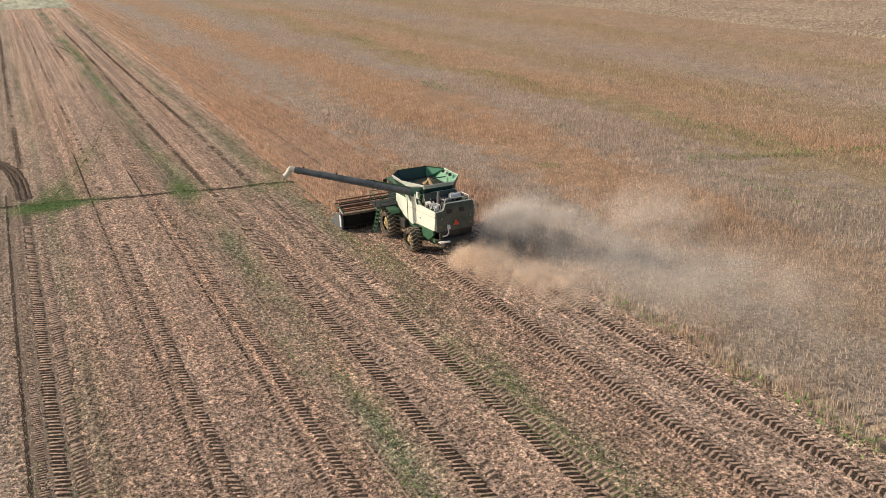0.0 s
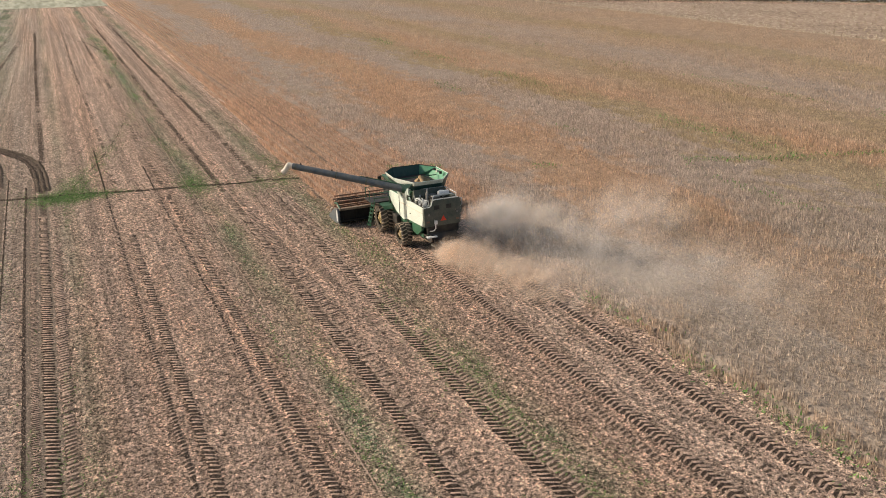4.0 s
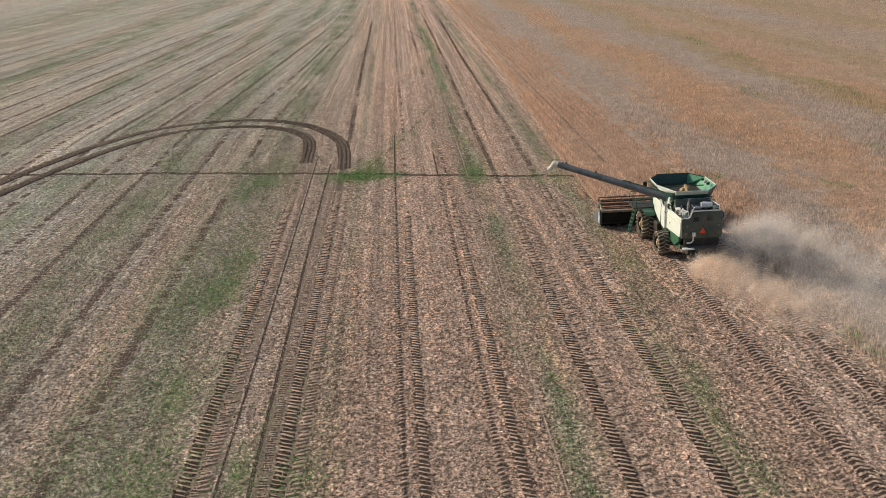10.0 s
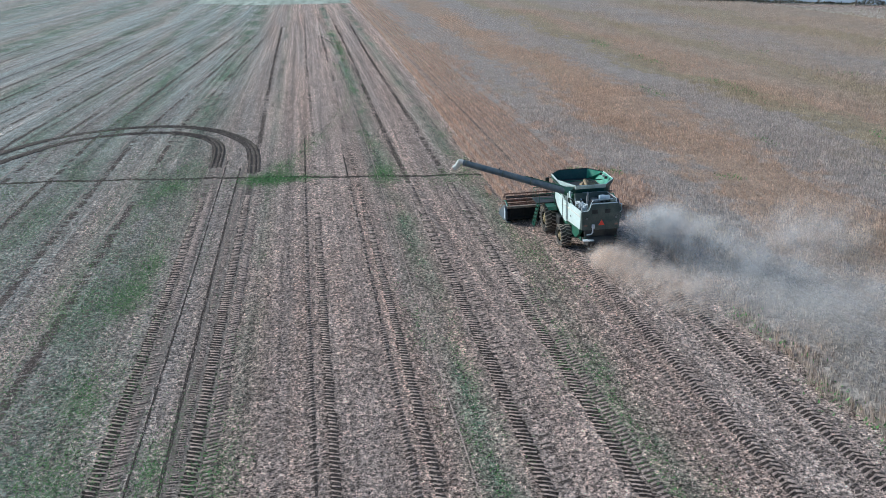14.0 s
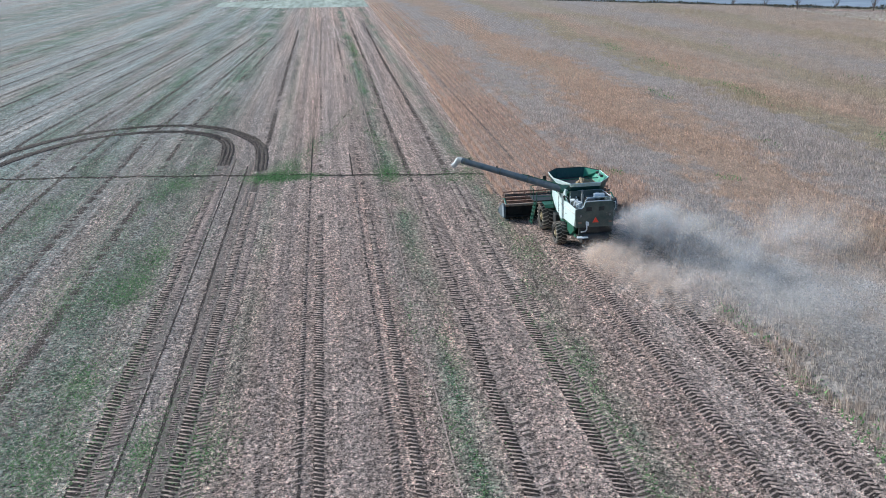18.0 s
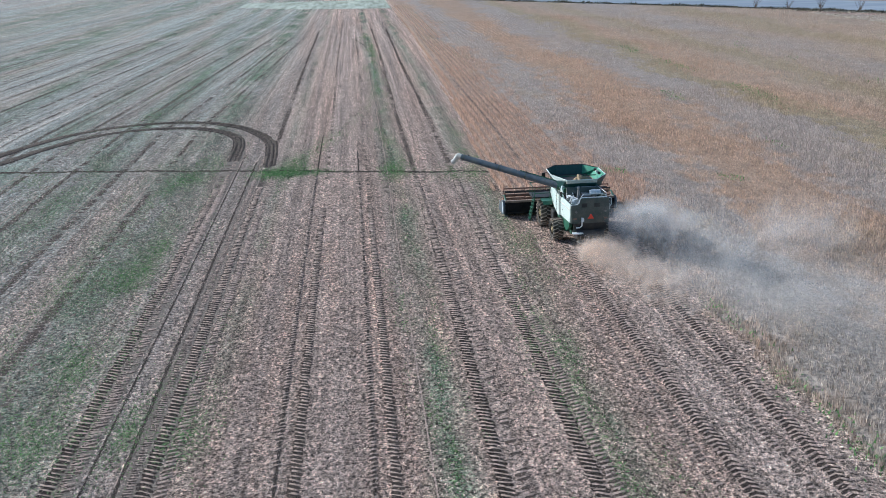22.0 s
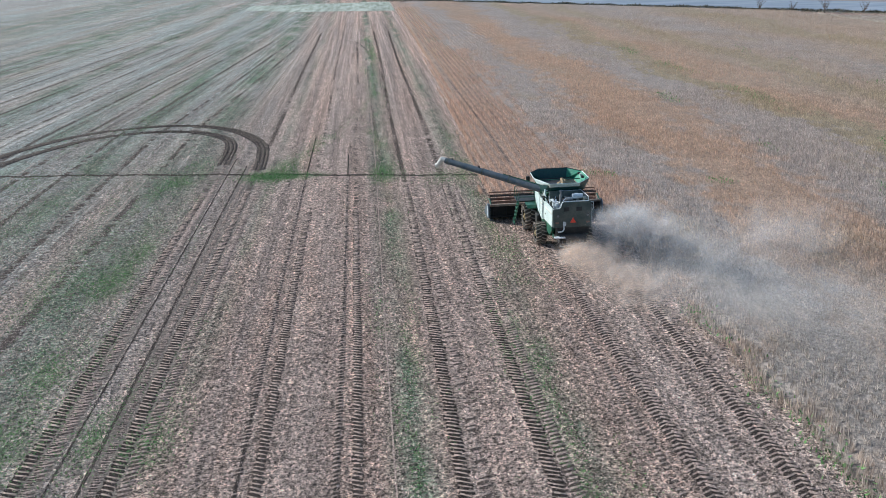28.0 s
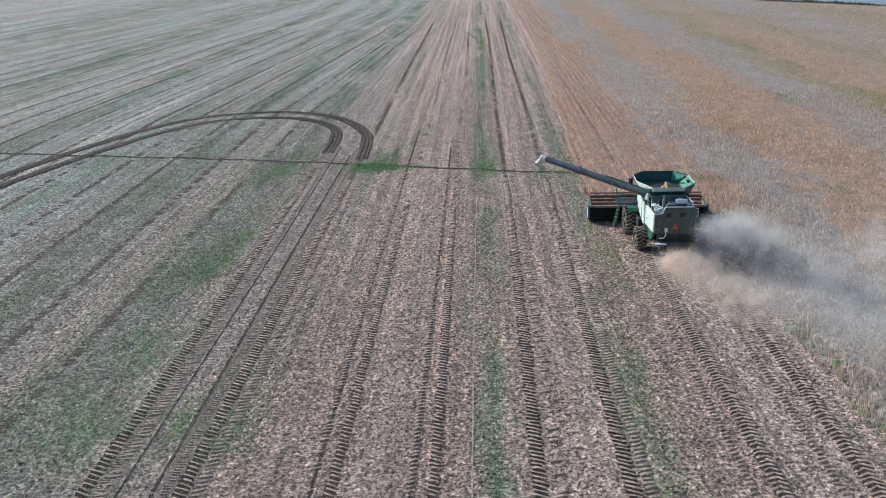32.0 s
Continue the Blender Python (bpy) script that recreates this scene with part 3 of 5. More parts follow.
# ---- straw and weeds on the ground ----
def flecks(rng, pos, size, aspect, flat, z0=0.0):
    """One small triangle at each place, long and thin, at random turns; flat: 1 lies down, 0 any way."""
    n = len(pos)
    a = rng.uniform(0, 2 * np.pi, n)
    tilt = rng.normal(0, 1, n) * (1 - flat)
    ln = size * rng.uniform(0.5, 1.4, n)
    d = np.column_stack([np.cos(a) * np.cos(tilt), np.sin(a) * np.cos(tilt), np.abs(np.sin(tilt))])
    w = np.column_stack([-np.sin(a), np.cos(a), np.zeros(n)]) * (ln * aspect)[:, None]
    base = np.column_stack([pos, np.full(n, z0)]) if pos.shape[1] == 2 else pos
    co = np.stack([base - d * ln[:, None] * 0.5 - w * 0.5, base - d * ln[:, None] * 0.5 + w * 0.5, base + d * ln[:, None] * 0.5], 1)
    co[:, :, 2] += (np.abs(d[:, 2]) * ln * 0.5)[:, None]
    return co.reshape(-1, 3)


def build_straw():
    rng = np.random.default_rng(3)
    n = 760000
    u = 1 - np.sqrt(1 - rng.random(n))
    y = -50 + 150 * u
    x = rng.uniform(-46, 5, n) - (y + 50) * 0.12 * rng.random(n)
    keep = np.where(y > HEADER_Y, x < left_edge(y) + 0.1, x < right_edge(y) + 0.2)
    pos = np.column_stack([x, y])[keep]
    for t in TRACKS:
        off = pos[:, 0] - t - 0.10 * np.sin(pos[:, 1] * 0.05 + t)
        beyond = pos[:, 1] > TRACK_END.get(t, 900)
        deep = np.abs(off - (0.18 if t > -2 else 0.0)) < 0.36
        second = np.abs(off - SECOND.get(t, 0.76)) < 0.3
        pos = pos[beyond | ~(deep | second) | (rng.random(len(pos)) < np.where(deep, 0.06, 0.35))]
    half = len(pos) // 3
    co = np.vstack([flecks(rng, pos[half:], 0.085, 0.40, 0.5, 0.012), flecks(rng, pos[:half], 0.115, 0.34, 0.3, 0.0)])
    ob = raw("straw", co, np.arange(len(co)).reshape(-1, 3), STRAW)
    tagged(ob, "loose chopped straw and stubble on the ground", "straw", kind="stuff")


build_straw()


def build_weeds():
    rng = np.random.default_rng(4)
    pts = []

    def strip(x, y0, y1, spread, n, patch, amount):
        u = rng.random(n)
        y = y0 + (y1 - y0) * (u ** 1.5 if y1 > 60 else u)
        xx = x + rng.normal(0, spread, n) + 0.5 * np.sin(y * 0.11 + x)
        g = np.array([noise.noise((a * 0.7, b * patch, x)) + 0.6 * noise.noise((a * 1.6, b * 0.3, x + 9)) for a, b in zip(xx, y)])
        ends = np.clip(np.minimum(y - y0, y1 - y) / 12, 0, 1)
        k = rng.random(n) < np.clip((g - amount + 0.1) * 1.1, 0, 0.6) * ends
        pts.append(np.column_stack([xx, y])[k])
    strip(-12.9, -60, 180, 0.85, 60000, 0.10, 0.06)
    strip(-32.6, -60, 40, 2.4, 62000, 0.07, 0.10)
    strip(-35.5, -60, 24, 1.6, 34000, 0.07, 0.02)
    strip(-44.0, -20, 120, 1.2, 26000, 0.05, 0.05)
    strip(-49.0, 0, 120, 1.4, 20000, 0.05, 0.1)
    strip(-5.2, -56, 30, 1.2, 34000, 0.09, 0.06)
    strip(-37.8, -50, 60, 1.6, 16000, 0.06, 0.12)
    strip(-43.5, -40, 90, 3.0, 26000, 0.05, 0.12)
    strip(4.2, -60, -8, 0.9, 9000, 0.14, 0.1)
    strip(-27.6, -50, 30, 0.5, 7000, 0.12, 0.12)
    strip(-24.2, -50, 30, 0.7, 9000, 0.12, 0.15)
    strip(-4.3, 0, 50, 0.7, 7000, 0.2, 0.0)

    def blob(x, y, sx, sy, n):
        n = int(n * 1.7)
        pts.append(np.column_stack([rng.normal(x, sx, n), rng.normal(y, sy, n)]))
    blob(-24.2, 21.6, 1.4, 1.2, 3400)
    blob(-21.8, 21.4, 1.6, 0.8, 1100)
    blob(-22.8, 25.0, 0.8, 2.2, 900)
    blob(-13.0, 20.6, 0.7, 2.2, 1600)
    blob(-33.0, 20.5, 1.0, 2.0, 1100)
    blob(-6.4, 17.6, 1.6, 1.8, 900)
    blob(-32.2, -7.0, 0.8, 2.2, 1900)
    blob(-31.6, -1.0, 0.5, 2.0, 900)
    blob(-35.0, -8.0, 1.6, 3.0, 1200)
    blob(-32.1, -21, 0.6, 1.6, 800)
    blob(-31.8, -28.5, 1.0, 2.0, 1300)
    blob(-25.0, -29.5, 0.7, 1.4, 500)
    blob(-27.7, -28.5, 0.4, 1.6, 500)
    blob(-43.4, 13.0, 1.4, 5.0, 1300)
    blob(-48.3, 23.4, 1.2, 3.0, 700)
    c, _ = smooth_curve([(-25, 20.6), (-22.4, 27), (-18.6, 42), (-15.0, 58), (-13.4, 70), (-12.4, 95), (-12.2, 118), (-13, 150), (-13.2, 175)], 0.05)
    c = c[rng.random(len(c)) < np.interp(c[:, 1], [0, 60, 90, 190], [1, 1, 0.45, 0.2])]
    pts.append(c + rng.normal(0, 1, c.shape) * [0.5, 0.9])
    c = c[(c[:, 1] < 42)]
    pts.append(np.repeat(c, 4, 0) + rng.normal(0, 1, (len(c) * 4, 2)) * [0.9, 0.7])
    c, _ = smooth_curve([(-88, 150), (-84, 165), (-90, 195), (-100, 235)], 0.06)
    pts.append(c + rng.normal(0, 1, c.shape) * [1.6, 2.0])
    pos = np.vstack(pts)
    pos = pos[np.where(pos[:, 1] > HEADER_Y, pos[:, 0] < left_edge(pos[:, 1]) + 0.3, pos[:, 0] < right_edge(pos[:, 1]) + 0.6)]
    grow = 1 + np.clip(pos[:, 1], 0, 120) / 240
    co = flecks(rng, pos, 0.115, 0.40, 0.55, 0.02).reshape(-1, 3, 3)
    mid = co.mean(1, keepdims=True) * [1, 1, 0]
    co = mid + (co - mid) * grow[:, None, None]
    co = co.reshape(-1, 3)
    ob = raw("weeds", co, np.arange(len(co)).reshape(-1, 3), WEED)
    tagged(ob, "low green weeds growing in patches through the stubble", "weeds", kind="stuff")


build_weeds()


# ---- standing crop ----
def crop_places(x1, y0, y1, pitch, rows, seed):
    rng = np.random.default_rng(seed)
    xs = np.arange(-4.4, x1, rows)
    ys = np.arange(y0, y1, pitch)
    gx, gy = np.meshgrid(xs, ys)
    x = gx.ravel() + rng.normal(0, 1, gx.size) * np.where((gx.ravel() > 6) | (gy.ravel() < HEADER_Y), 0.17, 0.07)
    y = gy.ravel() + rng.uniform(-0.5, 0.5, gx.size) * pitch
    inside = np.where(y > HEADER_Y, x > left_edge(y), x > right_edge(y)) & (x < 116.5) & (y < 415 - (x + 60) * 1.207)
    for gap in (-0.4, 5.4):
        inside &= ~((np.abs(x - gap - 0.25 * np.sin(y * 0.04)) < 0.3) & (y > 12))
    inside &= rng.random(len(x)) > 0.04
    return x[inside], y[inside], rng


def plants(name, x, y, rng, blades, width, height, label, material):
    """Upright dry stems with side branches: blades tapered strokes a plant."""
    n = len(x)
    rim = np.where(y > HEADER_Y, x - left_edge(y), x - right_edge(y))
    tall = np.clip(0.5 + rim * 0.4, 0, 1) * height * (0.86 + 0.14 * np.sin(x * 0.23 + y * 0.05) * np.cos(y * 0.11 - x * 0.07))
    out = []
    for b in range(blades):
        a = rng.uniform(0, 2 * np.pi, n)
        lean = rng.uniform(0.0, 0.2, n)
        h = tall * rng.uniform(0.62, 1.15, n)
        px, py = x + rng.normal(0, 0.07, n), y + rng.normal(0, 0.09, n)
        w = width * rng.uniform(0.5, 1.3, n)
        f = rng.uniform(0, 2 * np.pi, n)
        wx, wy = np.cos(f) * w * 0.5, np.sin(f) * w * 0.5
        tx, ty = px + np.cos(a) * lean * h, py + np.sin(a) * lean * h
        mx, my = px * 0.55 + tx * 0.45, py * 0.55 + ty * 0.45
        z = np.zeros(n)
        out.append(np.stack([np.column_stack([px, py, z]), np.column_stack([mx + wx, my + wy, h * 0.55]),
                             np.column_stack([tx, ty, h]), np.column_stack([mx - wx, my - wy, h * 0.62])], 1))
    co = np.concatenate(out).reshape(-1, 3)
    faces = np.arange(len(co)).reshape(-1, 4)
    ob = raw(name, co, faces, material)
    tagged(ob, label, "soybean crop", "", "stuff")


x, y, rng = crop_places(64, -46, 62, 0.13, 0.76, 21)
plants("soybean_plants", x, y, rng, 8, 0.04, 0.84, "dense standing ripe soybeans, dry tan and orange stems", CROP)
x, y, rng = crop_places(116.5, 62, 150, 0.42, 0.76, 22)
plants("soybean_plants", x, y, rng, 7, 0.075, 0.84, "standing ripe soybeans farther out, tan and orange", FAR_CROP)
x, y, rng = crop_places(116.5, -46, 62, 0.42, 0.76, 23)
k = x > 64
plants("soybean_plants", x[k], y[k], rng, 5, 0.09, 0.84, "standing ripe soybeans far to the side, tan and olive", FAR_CROP)


x, y, rng = crop_places(116.5, 150, 290, 0.8, 1.1, 24)
plants("soybean_plants", x, y, rng, 4, 0.2, 0.84, "standing ripe soybeans in the distance, tan and orange", FAR_CROP)


def crop_weeds():
    """Green weeds that stand in the crop along the damp bands."""
    rng = np.random.default_rng(25)
    pts = []
    for x0, sx, y0, y1, n, lim in ((39.3, 0.9, -30, 120, 5000, 0.1), (27.5, 0.6, -25, 60, 2500, 0.2), (61, 1.2, -10, 120, 3000, 0.2), (4.4, 0.6, -46, -18, 700, 0.05)):
        y = rng.uniform(y0, y1, n)
        xx = x0 + rng.normal(0, sx, n)
        g = np.array([noise.noise((a * 0.25, b * 0.09, x0)) for a, b in zip(xx, y)])
        k = g > lim
        pts.append(np.column_stack([xx[k], y[k], rng.uniform(0.3, 0.85, k.sum())]))
    xx = rng.uniform(-3.5, 75, 3600)
    y = 18.2 - 0.40 * (xx + 4.0) + rng.normal(0, 0.45, len(xx)) + 0.5 * np.sin(xx * 0.3)
    k = np.array([noise.noise((a * 0.12, 4.4, 0)) for a in xx]) > -0.05
    pts.append(np.column_stack([xx[k], y[k], rng.uniform(0.35, 0.8, k.sum())]))
    pos = np.vstack(pts)
    pos[(pos[:, 0] < 8) & (pos[:, 1] < HEADER_Y), 2] *= 0.5
    co = flecks(rng, pos, 0.2, 0.45, 0.2)
    tagged(raw("weeds", co, np.arange(len(co)).reshape(-1, 3), WEED), "green weeds standing in a band of the crop", "weeds", kind="stuff")


crop_weeds()


def build_canopy():
    """The tangled lower growth between the stems, and the crop beyond."""
    ys = np.concatenate([np.arange(-120, HEADER_Y, 4.0), [HEADER_Y - 0.01]])
    ys2 = np.concatenate([[HEADER_Y], np.arange(8, 160, 4.0), np.arange(160, 470, 10.0)])
    us = np.linspace(0, 1, 40) ** 1.6
    co, faces = [], []
    for block, edge in ((ys, right_edge), (ys2, left_edge)):
        base = len(co)
        for yy in block:
            e = float(edge(yy)) + 0.15
            far = 116.5
            top = 0.44 if yy < 200 else 0.44 + 0.3 * min(1, (yy - 200) / 50)
            co.append((e + 0.5, min(yy, 415 - (e + 60) * 1.207), 0.0))
            for u in us:
                xx = e + 1.6 + (far - e - 1.6) * u
                co.append((xx, min(yy, 415 - (xx + 60) * 1.207), top if xx > 8 or block is ys else 0.36 + (top - 0.36) * min(1, max(0, (xx - 5.5) / 2.5))))
        w = len(us) + 1
        for j in range(len(block) - 1):
            for i in range(w - 1):
                a = base + j * w + i
                faces.append((a, a + 1, a + w + 1, a + w))
    ob = raw("crop_canopy", co, faces, CANOPY)
    tagged(ob, "shaded undergrowth of the standing soybean crop", "soybean crop", kind="stuff")


build_canopy()
yy = np.arange(20, 200, 0.6)
yy = yy[np.random.default_rng(7).random(len(yy)) < 0.6]
c0 = np.column_stack([-0.4 + 0.25 * np.sin(yy * 0.04), yy])
pits("crop_lane", c0, np.tile([0.0, 1.0], (len(yy), 1)), 0.065, 0.62, 0.0, 0.44, OLD_SOIL, "dark wheel lane pressed through the crop", 120, 0.8)

# ---- far fields beyond the crop ----
H0, H1 = Vector((-60, 418, 0)), Vector((210, 92, 0))          # the hedge line
ALONG = (H1 - H0).normalized()
OUT = Vector((-ALONG.y, ALONG.x, 0))
if OUT.y < 0:
    OUT = -OUT


def strip_field(name, a, b, near, farther, z, material, label):
    p = [a + OUT * near, b + OUT * near, b + OUT * farther, a + OUT * farther]
    ob = raw(name, [(q.x, q.y, z) for q in p], [(0, 1, 2, 3)], material)
    tagged(ob, label, "field", kind="structure")


def build_corn_field():
    q = [(117, -300), (420, -300), (420, 40), (204, 92), (117, 197)]
    me = bpy.data.meshes.new("field_corn")
    me.from_pydata([(a, b, 0.02) for a, b in q], [], [(0, 1, 2, 3, 4)])
    me.materials.append(CORN)
    tagged(new("field_corn", me), "neighbouring field of pale broken corn stubble", "field", kind="structure")
    rng = np.random.default_rng(31)
    n = 26000
    x = 117.5 + rng.random(n) ** 1.5 * 110
    y = rng.uniform(-20, 194, n)
    k = y < 194 - (x - 117) * 1.2
    co = flecks(rng, np.column_stack([np.round(x[k] / 0.76) * 0.76, y[k]]), 0.6, 0.35, 0.6, 0.03)
    tagged(raw("corn_residue", co, np.arange(len(co)).reshape(-1, 3), DRY), "pale corn stalks and husks lying in rows", "corn residue", kind="stuff")
    n = 5000
    y = rng.uniform(-40, 196, n)
    co = flecks(rng, np.column_stack([117 + rng.normal(0, 0.45, n) + 3.2 * (rng.random(n) > 0.6), y]), 0.5, 0.4, 0.2, 0.05)
    tagged(raw("dry_grass", co, np.arange(len(co)).reshape(-1, 3), DRY), "pale dry grass margin between two fields", "grass margin", kind="stuff")


build_corn_field()
GRASSY = field_material("green_field_end", (0.27, 0.28, 0.21), (0.54, 0.54, 0.44), 2.0, (1, 0.1, 1))
me = bpy.data.meshes.new("field_grassy")
me.from_pydata([(-62, 315, 0.02), (-40, 292, 0.02), (-1.6, 280, 0.02), (-1.6, 345, 0.02), (-62, 345, 0.02)], [], [(0, 1, 2, 3, 4)])
me.materials.append(GRASSY)
tagged(new("field_grassy", me), "weedy green far end of the harvested field", "field", kind="structure")
strip_field("field_pale", H0 - ALONG * 900, H1 + ALONG * 300, 5, 55, 0.03, PALE, "pale blue-grey bare field beyond the hedge")
strip_field("field_ploughed", H0 - ALONG * 2500, H1 + ALONG * 1500, 55.0, 1500, 0.02, BROWN, "brown ploughed land in the distance")


def build_hedge():
    rng = np.random.default_rng(32)
    length = (H1 - H0).length
    s = rng.uniform(-80, length + 60, 30000)
    clump = np.array([noise.noise((v * 0.12, 3.1, 0)) for v in s])
    tall = np.clip(0.7 + 1.2 * clump, 0.2, 1.7)
    w = rng.normal(0, 0.8, len(s))
    h = rng.random(len(s)) * tall
    pos = np.array([H0 + ALONG * a + OUT * (b + 3.2) for a, b in zip(s, w)])
    pos[:, 2] = h
    co = flecks(rng, pos, 0.55, 0.7, 0.2)
    tagged(raw("hedgerow", co, np.arange(len(co)).reshape(-1, 3), HEDGE), "long low hedgerow of dark autumn scrub", "hedgerow", kind="stuff")
    s = rng.uniform(-80, length + 60, 12000)
    w = rng.normal(0, 0.6, len(s))
    pos = np.array([H0 + ALONG * a + OUT * (b + 1.2) for a, b in zip(s, w)])
    pos[:, 2] = 0.1
    co = flecks(rng, pos, 0.5, 0.5, 0.25)
    tagged(raw("dry_grass", co, np.arange(len(co)).reshape(-1, 3), DRY), "pale dry grass along the foot of a hedgerow", "grass margin", kind="stuff")


build_hedge()


def bare_bush(at, size, seed):
    rng = random.Random(seed)
    ob = thing("bush", at, "leafless grey-brown bush beside the hedgerow", "bush", "bare bushes along the hedge")
    bm = bmesh.new()
    add_rod(bm, (0, 0, -0.1), (0, 0, 0.35 * size), 0.09 * size, 0.07 * size, 6)
    part("trunk", bm, TWIG, ob)
    for i in range(9):
        bm = bmesh.new()
        a, t = rng.uniform(0, 6.28), rng.uniform(0.2, 0.9)
        p = Vector((0, 0, 0.3 * size))
        d = Vector((math.cos(a) * t, math.sin(a) * t, 1)).normalized()
        for s in range(4):
            q = p + d * size * 0.28
            add_rod(bm, p, q, 0.035 * size / (s + 1), 0.03 * size / (s + 1.5), 4)
            for _ in range(4):
                e = (d + Vector((rng.uniform(-0.9, 0.9), rng.uniform(-0.9, 0.9), rng.uniform(-0.2, 0.6)))).normalized()
                add_rod(bm, q, q + e * size * rng.uniform(0.12, 0.3), 0.022 * size / (s + 1), 0.006 * size, 3)
            p, d = q, (d + Vector((rng.uniform(-0.3, 0.3), rng.uniform(-0.3, 0.3), 0.1))).normalized()
        part("limb", bm, TWIG, ob)


for i, (s, w, size) in enumerate(((266, -1.0, 2.4), (276, 0.0, 2.0), (287, -2, 2.9), (298, -1, 2.3), (309, -2, 2.8))):
    p = H0 + ALONG * s + OUT * (w + 2)
    bare_bush((p.x, p.y, 0), size, 40 + i)


# ---- the combine harvester ----
def wheel(parent, at, radius, width, rim_r, lugs, label):
    """A ribbed farm tyre with its rim; at is the hub's place."""
    m = Matrix.Translation(at)
    side = -1 if at[0] < 0 else 1
    bm = bmesh.new()
    prof = [(rim_r, -0.46), (rim_r + 0.10, -0.5), (radius * 0.86, -0.5), (radius * 0.94, -0.42), (radius * 0.95, 0.0),
            (radius * 0.94, 0.42), (radius * 0.86, 0.5), (rim_r + 0.10, 0.5), (rim_r, 0.46)]
    seg = 40
    rings = []
    for i in range(seg):
        a = 2 * math.pi * i / seg
        rings.append([bm.verts.new(m @ Vector((u * width, r * math.cos(a), r * math.sin(a)))) for r, u in prof])
    for i in range(seg):
        p, q = rings[i], rings[(i + 1) % seg]
        for k in range(len(prof) - 1):
            bm.faces.new((p[k], p[k + 1], q[k + 1], q[k]))
    tyre = part("wheel", bm, TYRE, parent, label)
    bm = bmesh.new()
    for i in range(lugs * 2):
        a = math.pi * i / lugs
        s = 1 if i % 2 else -1
        for (u0, u1, da) in ((0.0, 0.5, 0.16),):
            pts = []
            for u, aa in ((0.02, a), (0.5, a + da)):
                for dt in (-0.045, 0.045):
                    for r in (radius * 0.92, radius):
                        pts.append(bm.verts.new(m @ Vector((s * u * width, r * math.cos(aa + dt), r * math.sin(aa + dt)))))
            for f in ((0, 1, 3, 2), (4, 6, 7, 5), (0, 2, 6, 4), (1, 5, 7, 3), (0, 4, 5, 1), (2, 3, 7, 6)):
                bm.faces.new([pts[j] for j in f])
            pts = []
            for rr, tt in ((radius * 0.80, 0.03), (radius * 0.99, 0.05)):
                for dt in (-1, 1):
                    for u in (0.49, 0.545):
                        pts.append(bm.verts.new(m @ Vector((s * u * width, rr * math.cos(a + da + dt * tt), rr * math.sin(a + da + dt * tt)))))
            for f in ((0, 1, 3, 2), (4, 6, 7, 5), (0, 2, 6, 4), (1, 5, 7, 3), (0, 4, 5, 1), (2, 3, 7, 6)):
                bm.faces.new([pts[j] for j in f])
    part("tread", bm, LUG, tyre, "dusty raised tyre lugs")
    bm = bmesh.new()
    prof = [(rim_r + 0.015, -0.46), (rim_r - 0.04, -0.40), (rim_r - 0.05, 0.30), (rim_r * 0.60, 0.34), (rim_r * 0.42, 0.40), (0.10, 0.42), (0.02, 0.42)]
    rings = []
    for i in range(28):
        a = 2 * math.pi * i / 28
        rings.append([bm.verts.new(m @ Vector((side * u * width, r * math.cos(a), r * math.sin(a)))) for r, u in prof])
    for i in range(28):
        p, q = rings[i], rings[(i + 1) % 28]
        for k in range(len(prof) - 1):
            bm.faces.new((p[k], p[k + 1], q[k + 1], q[k]))
    add_rod(bm, m @ Vector((side * width * 0.40, 0, 0)), m @ Vector((side * width * 0.50, 0, 0)), 0.13, 0.12, 14)
    for i in range(10):
        a = 2 * math.pi * i / 10
        c = Vector((side * width * 0.36, rim_r * 0.46 * math.cos(a), rim_r * 0.46 * math.sin(a)))
        add_rod(bm, m @ c, m @ (c + Vector((side * 0.09, 0, 0))), 0.025, 0.025, 6)
    part("rim", bm, YELLOW, tyre, "dusty yellow steel rim")


